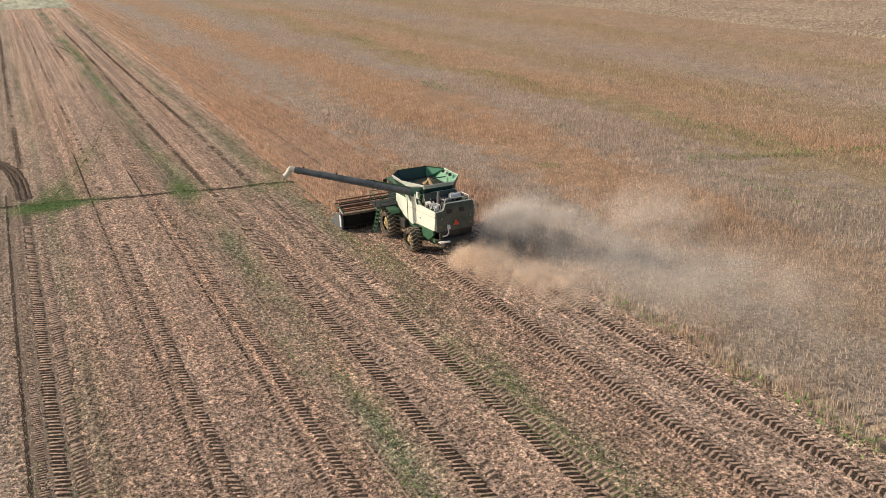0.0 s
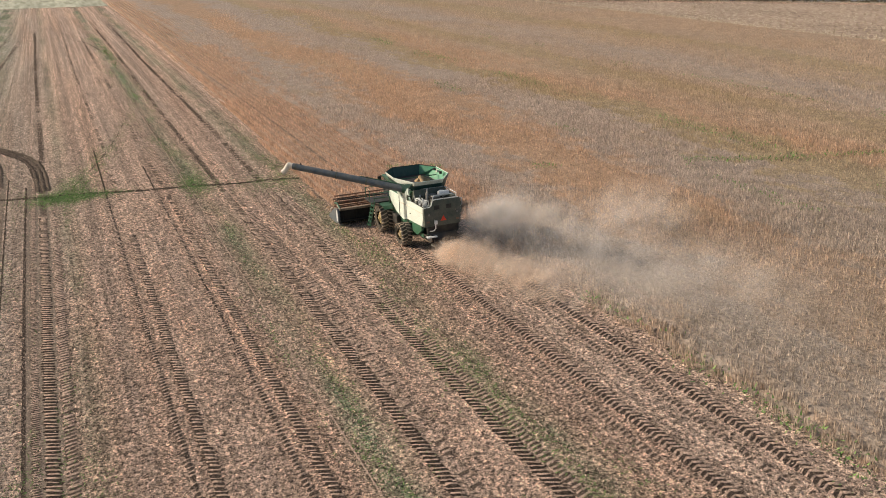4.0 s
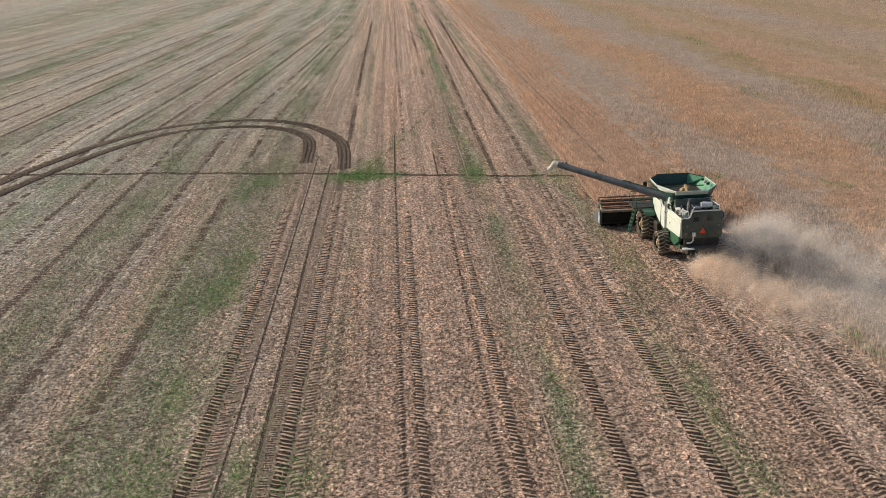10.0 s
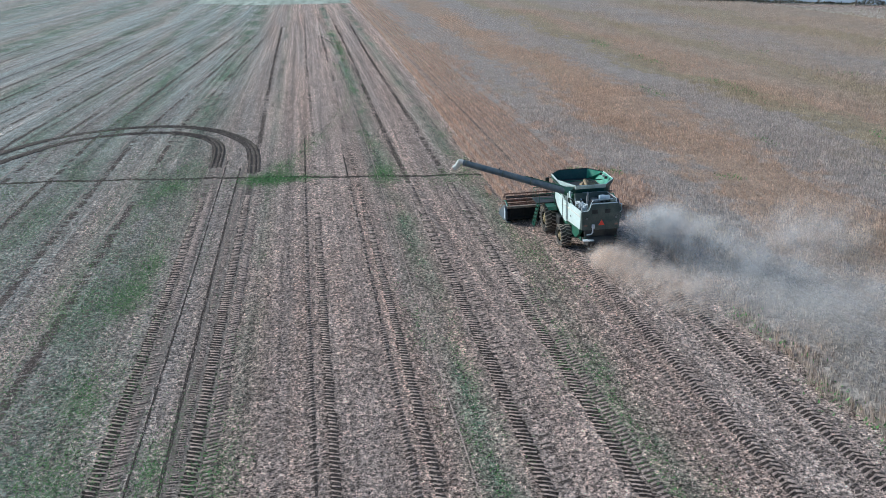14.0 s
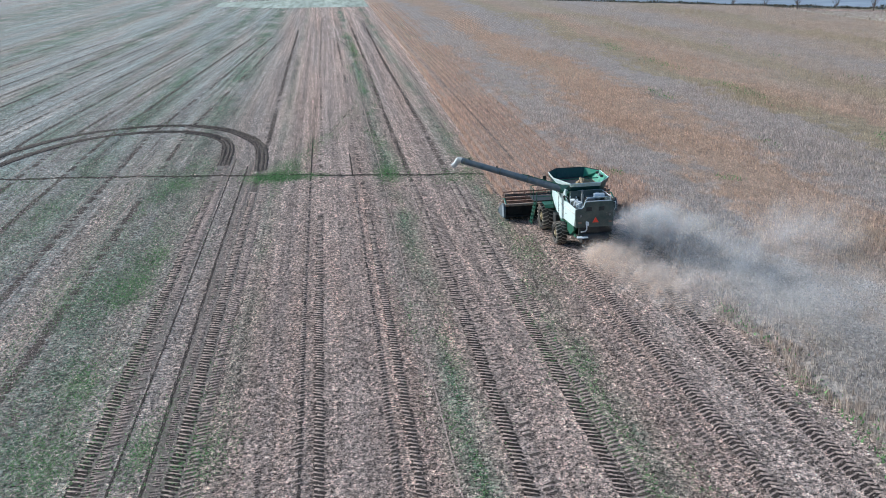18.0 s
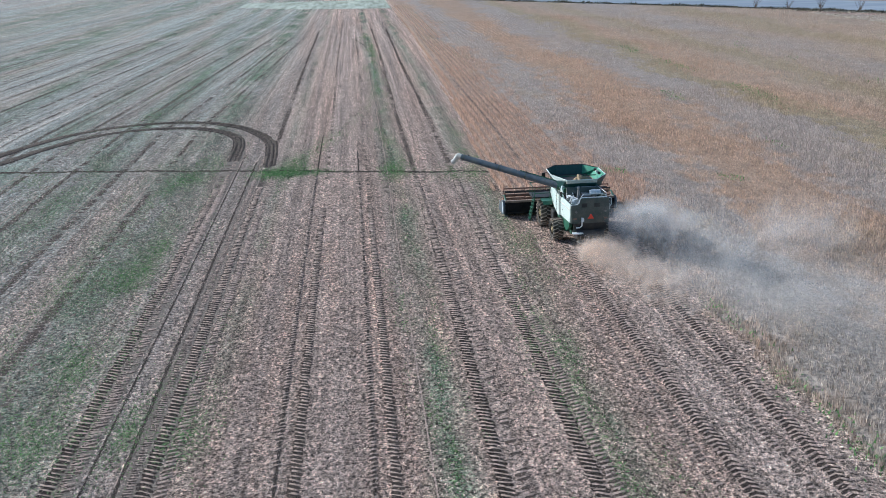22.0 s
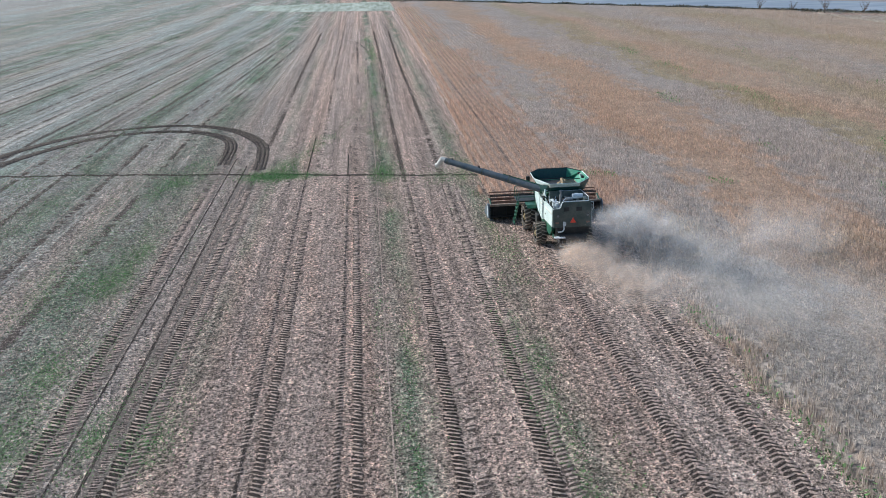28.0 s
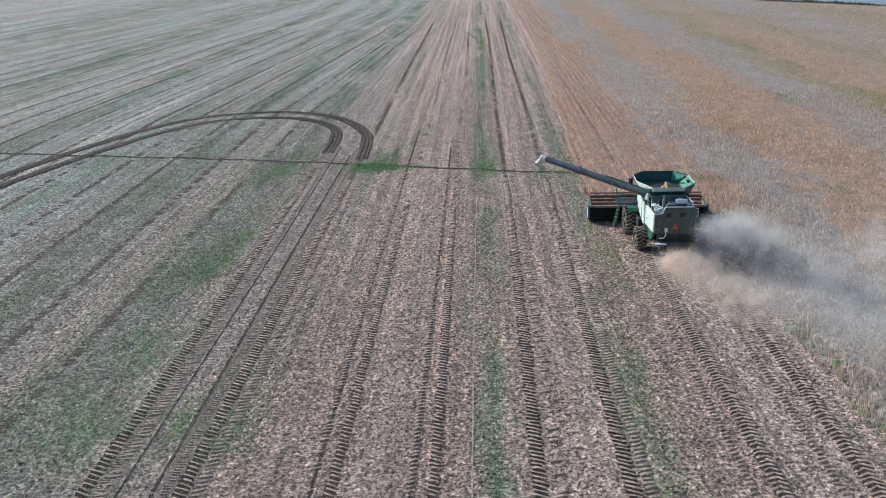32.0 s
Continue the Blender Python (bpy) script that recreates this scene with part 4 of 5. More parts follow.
def build_combine():
    C = thing("combine_harvester", (XC, 0, 0), "pale and green combine harvester with unloading auger swung out", "combine harvester")
    # body core and panels
    part("body", prism([(-0.3, 1.5), (-0.3, 3.1), (-6.6, 3.3), (-6.7, 2.2), (-4.9, 1.9), (-3.1, 1.35)], "x", -1.30, 1.30, 0.04), GREEN, C)
    front = [(-0.38, 3.22), (-0.30, 2.72), (-0.75, 2.36), (-1.25, 2.10), (-1.7, 1.92), (-2.35, 1.78), (-2.30, 3.27)]
    rear = [(-2.40, 3.275), (-2.45, 1.76), (-3.10, 1.64), (-3.5, 1.80), (-4.1, 1.92), (-4.9, 1.98), (-6.68, 2.12), (-6.82, 2.7), (-6.84, 3.46)]
    for s in (-1, 1):
        w = sorted((s * 1.32, s * 1.42))
        part("side_panel", prism(front, "x", *w, 0.03), WHITE, C, "pale front side panel with sun on it")
        part("side_panel", prism(rear, "x", *w, 0.03), WHITE, C, "pale rear side panel with a curved lower edge")
        w2 = sorted((s * 1.42, s * 1.45))
        part("trim_stripe", prism([(-2.5, 2.86), (-2.5, 2.80), (-6.80, 3.06), (-6.80, 3.13)], "x", *w2), SPOUT, C)
        part("panel_edge", prism([(-2.32, 3.28), (-2.38, 3.28), (-2.44, 1.78), (-2.38, 1.78)], "x", *sorted((s * 1.41, s * 1.435))), BLACK, C)
        part("panel_latch", boxm((s * 1.435 - 0.015, -4.6, 2.45), (s * 1.435 + 0.015, -4.45, 2.52), 0.006), BLACK, C)
        part("frame_rail", boxm((s * 1.1 - 0.09, -6.3, 1.15), (s * 1.1 + 0.09, -0.2, 1.45), 0.03), GREEN, C)
        part("rear_fender_bracket", prism([(-4.7, 1.25), (-4.5, 1.98), (-6.3, 2.1), (-6.4, 1.75), (-5.6, 1.2)], "x", *sorted((s * 1.12, s * 1.36)), 0.03), GREEN, C)
        part("hinge_bracket", prism([(-5.9, 1.35), (-5.9, 2.05), (-6.75, 2.1), (-6.95, 1.55)], "x", *sorted((s * 0.95, s * 1.15)), 0.02), GREEN, C)
    # rear hood with the dip at the engine deck's corner
    hood = [(-1.36, 2.12), (-1.40, 3.40), (-1.36, 3.50), (-0.95, 3.50), (-0.82, 3.60), (-0.74, 3.92), (-0.66, 3.98), (1.22, 3.98), (1.32, 3.9), (1.36, 3.4), (1.34, 2.12)]
    part("rear_hood", prism(hood, "y", -7.02, -6.70, 0.05), DARK, C, "dark grey dusty rear hood in shade")
    part("hood_edge", pipem([(-1.40, -6.96, 3.46), (-0.98, -6.99, 3.52), (-0.84, -6.99, 3.62), (-0.74, -6.99, 3.94), (-0.62, -6.99, 4.0), (1.15, -6.99, 4.0)], 0.035, 6), PIPE, C, "pale rounded top edge of the rear hood")
    part("hood_lower", prism([(-6.72, 2.15), (-7.0, 2.15), (-6.95, 1.6), (-6.6, 1.35), (-5.6, 1.3), (-5.6, 2.1)], "x", -1.15, 1.2, 0.03), BLACK, C)
    part("chopper", prism([(-6.0, 0.95), (-6.0, 1.7), (-7.05, 1.65), (-7.25, 1.25), (-7.0, 0.95)], "x", -0.95, 1.0, 0.04), BLACK, C, "black straw chopper under the hood")
    for i in range(6):
        xx = -0.75 + i * 0.3
        part("chopper_vane", prism([(-7.0, 0.98), (-7.1, 1.35), (-7.3, 1.2), (-7.3, 1.0)], "x", xx, xx + 0.02), STEEL, C)
    emblem = bmesh.new()
    tri = [(0, 0.23), (-0.22, -0.15), (0.22, -0.15)]
    a = [emblem.verts.new((0.03 + u, -7.065, 2.62 + v)) for u, v in tri]
    b = [emblem.verts.new((0.03 + u, -7.03, 2.62 + v)) for u, v in tri]
    emblem.faces.new(a)
    emblem.faces.new(b[::-1])
    for i in range(3):
        emblem.faces.new((a[i], b[i], b[(i + 1) % 3], a[(i + 1) % 3]))
    sign = part("warning_triangle", emblem, RED, C, "red triangular slow vehicle sign")
    em = bmesh.new()
    tri = [(0, 0.15), (-0.14, -0.10), (0.14, -0.10)]
    vs = [em.verts.new((0.03 + u, -7.07, 2.62 + v)) for u, v in tri]
    em.faces.new(vs)
    part("sign_centre", em, RED, sign)
    for s in (-1, 1):
        part("tail_light", boxm((s * 1.1 - 0.12, -7.06, 2.42), (s * 1.1 + 0.12, -7.0, 2.54), 0.015), RUST, C)
        lamp = part("work_light", rodm((s * 1.05, -7.0, 3.0), (s * 1.05, -7.1, 3.0), 0.10, 0.12, 14), BLACK, C)
        part("lens", rodm((s * 1.05, -7.1, 3.0), (s * 1.05, -7.115, 3.0), 0.095, 0.095, 14), LENS, lamp)
        part("hood_vent", boxm((s * 0.45 - 0.2, -7.035, 3.3), (s * 0.45 + 0.2, -7.0, 3.6), 0.01), BLACK, C)
    part("ladder_rail", pipem([(-0.62, -7.05, 2.55), (-0.66, -7.25, 2.5), (-0.66, -7.28, 2.05), (-0.78, -7.25, 1.9), (-1.05, -7.15, 1.85)], 0.045, 6), PIPE, C, "bent pale grab rail at the rear")
    part("rail_cap", boxm((-0.72, -7.32, 2.32), (-0.52, -7.15, 2.6), 0.04), PIPE, C)
    part("tow_hitch", boxm((-0.35, -7.2, 0.85), (0.05, -6.0, 1.0), 0.02), STEEL, C)
    part("rear_step", boxm((-1.3, -7.35, 1.42), (-0.55, -7.0, 1.5), 0.02), PIPE, C, "pale rear step plate")
    for s in (-1, 1):
        part("spreader_disc", rodm((s * 0.45, -6.9, 0.72), (s * 0.45, -6.9, 0.80), 0.42, 0.38, 16), BLACK, C)
    # axles
    part("front_axle", boxm((-1.6, -0.25, 0.72), (1.6, 0.25, 1.28), 0.05), GREEN, C)
    part("rear_axle", boxm((-1.35, -3.95, 0.62), (1.35, -3.65, 0.92), 0.04), GREEN, C)
    part("axle_pivot", boxm((-0.3, -4.2, 0.8), (0.3, -3.4, 1.5), 0.05), GREEN, C)
    for s in (-1, 1):
        wheel(C, (s * 1.80, 0.0, 1.0), 1.0, 0.88, 0.52, 20, "large ribbed front drive wheel caked in dust")
        wheel(C, (s * 1.70, -3.8, 0.82), 0.82, 0.74, 0.42, 18, "smaller ribbed rear steering wheel caked in dust")
        part("steering_rod", rodm((s * 0.3, -4.05, 0.75), (s * 1.4, -4.05, 0.75), 0.035), STEEL, C)
        part("front_fender", prism([(-1.15, 1.95), (-0.85, 2.15), (0.9, 2.22), (1.1, 2.0), (1.1, 1.94), (0.85, 2.14), (-0.8, 2.08)], "x", *sorted((s * 1.42, s * 2.15))), GREEN, C)
    # grain tank
    part("grain_tank", prism([(-0.45, 3.0), (-0.45, 3.75), (-0.2, 4.05), (-4.55, 4.05), (-4.3, 3.7), (-4.3, 3.0)], "x", -1.36, 1.36, 0.03), GREEN, C)
    low = [(-1.5, -0.62), (-1.0, -0.35), (1.0, -0.35), (1.5, -0.62), (1.55, -3.9), (1.0, -4.35), (-1.0, -4.35), (-1.5, -3.9)]
    top = [(-1.93, -1.15), (-1.1, -0.12), (1.1, -0.12), (1.98, -1.4), (1.98, -3.55), (1.0, -4.9), (-1.22, -4.9), (-2.0, -2.9)]
    for i in range(8):
        j = (i + 1) % 8
        z0, z1 = 4.0, 4.76
        inner = plate([(*low[i], z0), (*low[j], z0), (*top[j], z1), (*top[i], z1)], 0.02)
        ext = part("tank_extension", inner, TANK_SUNLIT if i in (2, 3) else TANK_SHADE, C, "folded-out green grain tank extension panel")
        mid = [Vector((*low[i], z0)).lerp(Vector((*top[i], z1)), 0.62), Vector((*low[j], z0)).lerp(Vector((*top[j], z1)), 0.62)]
        out = [m + Vector((m.x, m.y + 2.5, 0)).normalized() * 0.045 for m in mid]
        tt = [Vector((*top[j], z1)), Vector((*top[i], z1))]
        ot = [m + Vector((m.x, m.y + 2.5, 0)).normalized() * 0.045 for m in tt]
        part("rim_band", plate([out[0], out[1], ot[0], ot[1]], 0.012), WHITE if i in (5, 6, 7) else DARK, ext, "band along the extension's rim")
        a, b = Vector((*top[i], z1)), Vector((*top[j], z1))
        part("rim_edge", rodm(a, b, 0.03, 0.03, 6), BLACK if i in (0, 1, 2) else WHITE, ext)
    part("tank_floor", prism([(-1.35, -0.5), (1.35, -0.5), (1.35, -4.25), (-1.35, -4.25)], "z", 4.06, 4.10), BLACK, C)
    heap = bmesh.new()
    bmesh.ops.create_cone(heap, cap_ends=True, segments=20, radius1=0.6, radius2=0.08, depth=0.34, matrix=Matrix.Translation((0.45, -2.3, 4.28)))
    for v in heap.verts:
        v.co += Vector((0, 0, 0.05 * math.sin(v.co.x * 7) * math.cos(v.co.y * 6)))
    part("grain_heap", heap, GRAIN, C, "heap of tan soybeans in the tank")
    part("fill_auger", rodm((0.1, -3.7, 4.1), (0.2, -2.5, 4.5), 0.13, 0.13, 10), GRAIN, C)
    part("tank_cross_tube", rodm((-1.5, -2.3, 4.42), (1.6, -2.3, 4.42), 0.04), GREEN, C)
    for k in range(3):
        part("tank_sensor", boxm((1.55, -1.9 - k * 0.55, 4.62), (1.75, -1.75 - k * 0.55, 4.80), 0.02), BLACK if k != 1 else SPOUT, C)
    part("tank_gusset", plate([(-1.42, -4.0, 3.3), (-1.42, -2.7, 3.3), (-1.55, -2.9, 4.0), (-1.5, -3.9, 4.0)], 0.03), WHITE, C)
    part("tank_rear_wall", prism([(-4.35, 3.2), (-4.95, 3.35), (-4.75, 4.2), (-4.4, 4.05)], "x", -1.2, 1.25, 0.03), DARK, C)
    # engine deck
    part("engine_deck", boxm((-1.28, -6.7, 3.22), (1.28, -4.35, 3.34), 0.02), BLACK, C)
    part("engine_block", boxm((-0.45, -6.1, 3.3), (0.55, -4.9, 3.78), 0.06), BLACK, C)
    part("cylinder_cover", boxm((-0.2, -5.9, 3.76), (0.3, -5.0, 3.88), 0.05), STEEL, C)
    part("air_cleaner", rodm((0.25, -5.7, 4.0), (1.0, -5.7, 4.0), 0.2, 0.2, 14), PIPE, C, "white cylindrical air cleaner")
    part("intake_dome", rodm((0.62, -5.4, 3.7), (0.62, -5.4, 4.12), 0.24, 0.18, 14), PIPE, C, "white intake dome")
    part("muffler", rodm((-0.55, -5.6, 3.4), (-0.55, -5.6, 4.15), 0.11, 0.10, 12), STEEL, C)
    part("exhaust_pipe", pipem([(-0.55, -5.6, 4.1), (-0.55, -5.62, 4.38), (-0.62, -5.85, 4.5)], 0.07, 8), STEEL, C)
    part("radiator_screen", boxm((0.95, -6.5, 3.3), (1.3, -4.9, 4.0), 0.04), DARK, C)
    part("hydraulic_tank", boxm((-1.15, -5.2, 3.3), (-0.72, -4.7, 3.72), 0.06), DARK, C)
    rng = random.Random(5)
    for k in range(18):
        x0, y0 = rng.uniform(-1.25, -0.35), rng.uniform(-6.3, -4.5)
        pts = [(x0, y0, 3.34)]
        for s in range(3):
            pts.append((pts[-1][0] + rng.uniform(-0.25, 0.3), pts[-1][1] + rng.uniform(-0.4, 0.4), 3.45 + rng.uniform(0.0, 0.35)))
        pts.append((pts[-1][0] + 0.1, pts[-1][1] + 0.1, 3.34))
        part("hose", pipem(pts, rng.uniform(0.03, 0.065), 6), PIPE if k % 3 else BLACK, C, "looped hose on the engine deck")
    for k, (xx, yy) in enumerate(((-0.95, -6.25), (-0.75, -5.75), (-1.0, -5.0))):
        part("canister", rodm((xx, yy, 3.34), (xx, yy, 3.7 - 0.05 * k), 0.12, 0.11, 12), PIPE, C, "pale filter canister")
    part("deck_rail", pipem([(-1.0, -6.65, 3.34), (-1.0, -6.65, 3.55)], 0.03, 6), PIPE, C)
    part("deck_rail", pipem([(-0.6, -4.6, 3.4), (-0.6, -4.6, 4.15), (1.15, -4.6, 4.15), (1.2, -6.6, 4.2), (1.2, -6.6, 3.9)], 0.028, 6), PIPE, C)
    part("deck_rail", pipem([(-0.66, -6.8, 4.0), (-0.3, -6.2, 4.05), (1.1, -6.2, 4.05)], 0.028, 6), PIPE, C)
    part("side_grip", pipem([(1.3, -6.9, 3.9), (1.5, -6.85, 3.85), (1.55, -6.8, 3.4), (1.4, -6.8, 3.2)], 0.03, 6), PIPE, C)
    part("side_screen", boxm((1.42, -6.6, 2.7), (1.62, -5.4, 3.5), 0.05), DARK, C)
    # unloading auger, swung out to the left and ahead
    base, elbow, tip = Vector((-1.1, -3.75, 3.95)), Vector((-8.1, 1.42, 5.42)), Vector((-8.82, 1.75, 4.96))
    d = (elbow - base).normalized()
    bm = rodm(base - d * 0.2, elbow, 0.27, 0.225, 18)
    aug = part("unloading_auger", bm, AUGER, C, "long dark grey-green unloading auger tube")
    for k in (0.02, 0.36, 0.62, 0.97):
        q = base.lerp(elbow, k)
        part("clamp_band", rodm(q - d * 0.05, q + d * 0.05, 0.295 - 0.045 * k, 0.295 - 0.045 * k, 18), DARK, aug)
    up = Vector((0, 0, 1))
    for k in (0.36, 0.66, 0.93):
        q = base.lerp(elbow, k) + up * 0.28
        part("marker_light", boxm(tuple(q - Vector((0.06, 0.05, 0.04))), tuple(q + Vector((0.06, 0.05, 0.07))), 0.015), BLACK, aug)
    part("auger_brace", rodm(base.lerp(elbow, 0.05) + up * 0.3, base.lerp(elbow, 0.42) + up * 0.29, 0.045, 0.03, 6), GREEN, aug)
    part("spout", pipem([elbow - d * 0.1, elbow + d * 0.32 + up * 0.03, elbow.lerp(tip, 0.75), tip], 0.20, 14), SPOUT, aug, "pale drooping rubber spout at the auger's end")
    part("auger_elbow", pipem([(-0.62, -3.3, 3.3), (-0.75, -3.5, 3.8), tuple(base), tuple(base + d * 0.5)], 0.31, 14), GREEN, C)
    part("auger_cradle", plate([(-1.42, -2.4, 3.3), (-1.42, -3.1, 3.3), (-1.72, -3.1, 4.05), (-1.72, -2.55, 4.0)], 0.06), WHITE, C, "white hinge plate under the auger")
    part("hinge_arm", pipem([(-1.3, -4.4, 3.3), (-1.35, -4.2, 3.85), (-1.15, -3.75, 4.28)], 0.08, 8), WHITE, C)
    part("hinge_cap", boxm((-1.45, -4.25, 3.7), (-0.95, -3.9, 4.22), 0.08), WHITE, C)
    # cab and steps
    part("cab", prism([(0.05, 1.75), (2.0, 1.75), (2.35, 2.3), (2.1, 3.5), (0.05, 3.5)], "x", -0.95, 0.95, 0.05), GLASS, C, "dark glazed cab")
    part("cab_roof", boxm((-1.05, -0.15, 3.5), (1.05, 2.3, 3.72), 0.08), GREEN, C)
    part("cab_base", boxm((-1.0, 0.0, 1.45), (1.0, 2.0, 1.78), 0.04), GREEN, C)
    for s in (-1, 1):
        part("cab_post", boxm((s * 0.95 - 0.05, 0.0, 1.75), (s * 0.95 + 0.05, 0.12, 3.55), 0.02), BLACK, C)
        mir = part("mirror", boxm((s * 1.75 - 0.14, 0.75, 3.45), (s * 1.75 + 0.14, 0.85, 4.0), 0.03), BLACK, C)
        part("mirror_arm", pipem([(s * 1.0, 1.9, 3.6), (s * 1.5, 1.4, 3.9), (s * 1.75, 0.8, 3.9)], 0.03, 6), RUST, mir)
        part("roof_light", boxm((s * 0.8 - 0.12, -0.2, 3.74), (s * 0.8 + 0.12, -0.08, 3.88), 0.02), LENS, C)
    part("platform", boxm((-2.75, 0.0, 2.16), (-1.0, 1.6, 2.26), 0.02), BLACK, C, "dark green steel landing beside the cab")
    part("platform", boxm((1.0, -0.4, 2.16), (2.1, 1.3, 2.26), 0.02), GREEN, C)
    for pts in ([(-2.7, -0.5, 2.2), (-2.7, -0.5, 3.1), (-1.5, -0.5, 3.1), (-1.5, -0.5, 2.2)], [(-2.7, 1.4, 2.2), (-2.7, 1.4, 3.1), (-1.2, 1.45, 3.1)], [(-2.7, -0.5, 2.7), (-1.5, -0.5, 2.7)], [(-2.7, 0.5, 2.2), (-2.7, 0.5, 3.05), (-2.7, 1.4, 3.05)]):
        part("handrail", pipem(pts, 0.028, 6), GREEN, C)
    lad = part("ladder", rodm((-2.98, 0.42, 0.45), (-2.72, -0.05, 2.3), 0.045, 0.045, 6), GREEN, C, "green access ladder")
    part("stile", rodm((-2.98, -0.12, 0.45), (-2.72, -0.55, 2.3), 0.045, 0.045, 6), GREEN, lad)
    for k in range(6):
        u = (k + 0.4) / 6
        p, q = Vector((-2.98, 0.42, 0.45)).lerp(Vector((-2.72, -0.05, 2.3)), u), Vector((-2.98, -0.12, 0.45)).lerp(Vector((-2.72, -0.55, 2.3)), u)
        part("rung", boxm((p.x - 0.09, q.y, p.z - 0.02), (p.x + 0.09, p.y, p.z + 0.02), 0.008), GREEN, lad)
    # black so that this block reads as the deep shadow between the wheels
    part("fuel_tank", boxm((-1.6, -2.2, 1.0), (-1.25, -1.2, 1.7), 0.08), BLACK, C)
    part("feeder_house", prism([(0.3, 1.05), (0.3, 1.85), (2.75, 1.25), (2.75, 0.35)], "x", -0.72, 0.72, 0.04), GREEN, C)
    # the header
    W = 4.52
    hd = part("header", prism([(2.50, 0.34), (2.50, 1.22), (2.58, 1.30), (2.68, 1.26), (2.62, 0.42), (3.05, 0.24), (3.95, 0.13), (3.98, 0.07), (3.0, 0.12)], "x", -W, W, 0.015), HEADER, C, "wide black grain header with a worn floor")
    part("back_tube", boxm((-W, 2.42, 1.2), (W, 2.62, 1.38), 0.04), SUNLIT_TUBE, hd, "dusty top tube of the header, tan for the sun on it")
    part("lower_beam", boxm((-W, 2.36, 0.30), (W, 2.54, 0.48), 0.03), HEADER, hd)
    for k in range(9):
        xx = -W + 0.3 + k * (2 * W - 0.6) / 8
        if abs(xx) > 0.9:
            part("back_brace", boxm((xx - 0.04, 2.40, 0.45), (xx + 0.04, 2.5, 1.22), 0.01), HEADER, hd)
    for s in (-1, 1):
        end = [(2.35, 0.30), (2.35, 1.02), (2.6, 1.38), (3.2, 1.30), (3.9, 0.95), (4.85, 0.30), (4.95, 0.12), (3.2, 0.10)]
        dv = part("end_divider", prism(end, "x", *sorted((s * W, s * (W + 0.16))), 0.03), AUGER, hd, "dusty grey-green end shield with a pointed crop divider")
        part("divider_point", rodm((s * (W + 0.08), 4.7, 0.3), (s * (W + 0.08), 5.25, 0.10), 0.11, 0.02, 8), GREEN, dv)
        part("divider_rod", pipem([(s * (W + 0.1), 4.9, 0.25), (s * (W + 0.14), 4.5, 0.85), (s * (W + 0.16), 3.8, 1.2)], 0.025, 6), PIPE, dv)
        part("shield_panel", prism([(2.42, 0.4), (2.42, 1.0), (2.62, 1.28), (2.72, 1.24), (2.72, 0.4)], "x", *sorted((s * (W + 0.16), s * (W + 0.20)))), PIPE, dv, "grey panel on the end shield")
        arm = part("reel_arm", pipem([(s * (W - 0.08), 2.55, 1.35), (s * (W - 0.08), 3.3, 1.62), (s * (W - 0.08), 3.95, 1.45)], 0.06, 8), GREEN, hd)
        part("lift_ram", rodm((s * (W - 0.08), 2.6, 1.15), (s * (W - 0.08), 3.3, 1.5), 0.04), STEEL, arm)
    part("feed_auger", rodm((-W + 0.1, 2.98, 0.62), (W - 0.1, 2.98, 0.62), 0.2, 0.2, 16), STEEL, hd, "feed auger drum in the header trough")
    fl = bmesh.new()
    for s in (-1, 1):
        prev = None
        for k in range(0, 120):
            a = k * 0.42 * s
            xx = s * (W - 0.1) - s * k * (W - 0.9) / 120
            c, n = math.cos(a), math.sin(a)
            p = fl.verts.new((xx, 2.98 + 0.19 * c, 0.62 + 0.19 * n))
            q = fl.verts.new((xx, 2.98 + 0.31 * c, 0.62 + 0.31 * n))
            if prev:
                fl.faces.new((prev[0], prev[1], q, p))
            prev = (p, q)
    bmesh.ops.solidify(fl, geom=list(fl.faces), thickness=0.012)
    part("auger_flight", fl, STEEL, hd)
    kn = bmesh.new()
    for k in range(116):
        xx = -W + 0.08 + k * (2 * W - 0.16) / 115
        add_box(kn, (xx - 0.012, 3.95, 0.08), (xx + 0.012, 4.09, 0.11))
    part("knife_guards", kn, STEEL, hd)
    cy, cz, R = 3.95, 1.42, 0.56
    reel = part("reel_shaft", rodm((-W + 0.12, cy, cz), (W - 0.12, cy, cz), 0.12, 0.12, 12), RUST, hd, "red-brown pickup reel shaft")
    for k in range(6):
        a = math.radians(20 + 60 * k)
        y0, z0 = cy + R * math.cos(a), cz + R * math.sin(a)
        bm = rodm((-W + 0.12, y0, z0), (W - 0.12, y0, z0), 0.055, 0.055, 6)
        for j in range(58):
            xx = -W + 0.2 + j * (2 * W - 0.4) / 57
            add_rod(bm, (xx, y0, z0), (xx, y0 - 0.05, z0 - 0.27), 0.011, 0.008, 3)
        part("reel_bat", bm, RUST if k % 2 else BLACK, hd, "reel bar hung with steel tines")
    for k in range(6):
        xx = -W + 0.15 + k * (2 * W - 0.3) / 5
        bm = bmesh.new()
        for j in range(6):
            a, b = math.radians(20 + 60 * j), math.radians(80 + 60 * j)
            p = (xx, cy + R * math.cos(a), cz + R * math.sin(a))
            add_rod(bm, (xx, cy, cz), p, 0.025, 0.02, 5)
            add_rod(bm, p, (xx, cy + R * math.cos(b), cz + R * math.sin(b)), 0.016, 0.016, 4)
        part("reel_spider", bm, RUST, hd)
    part("header_skid", boxm((-W, 2.6, 0.0), (-W + 0.3, 3.7, 0.09), 0.01), STEEL, hd)
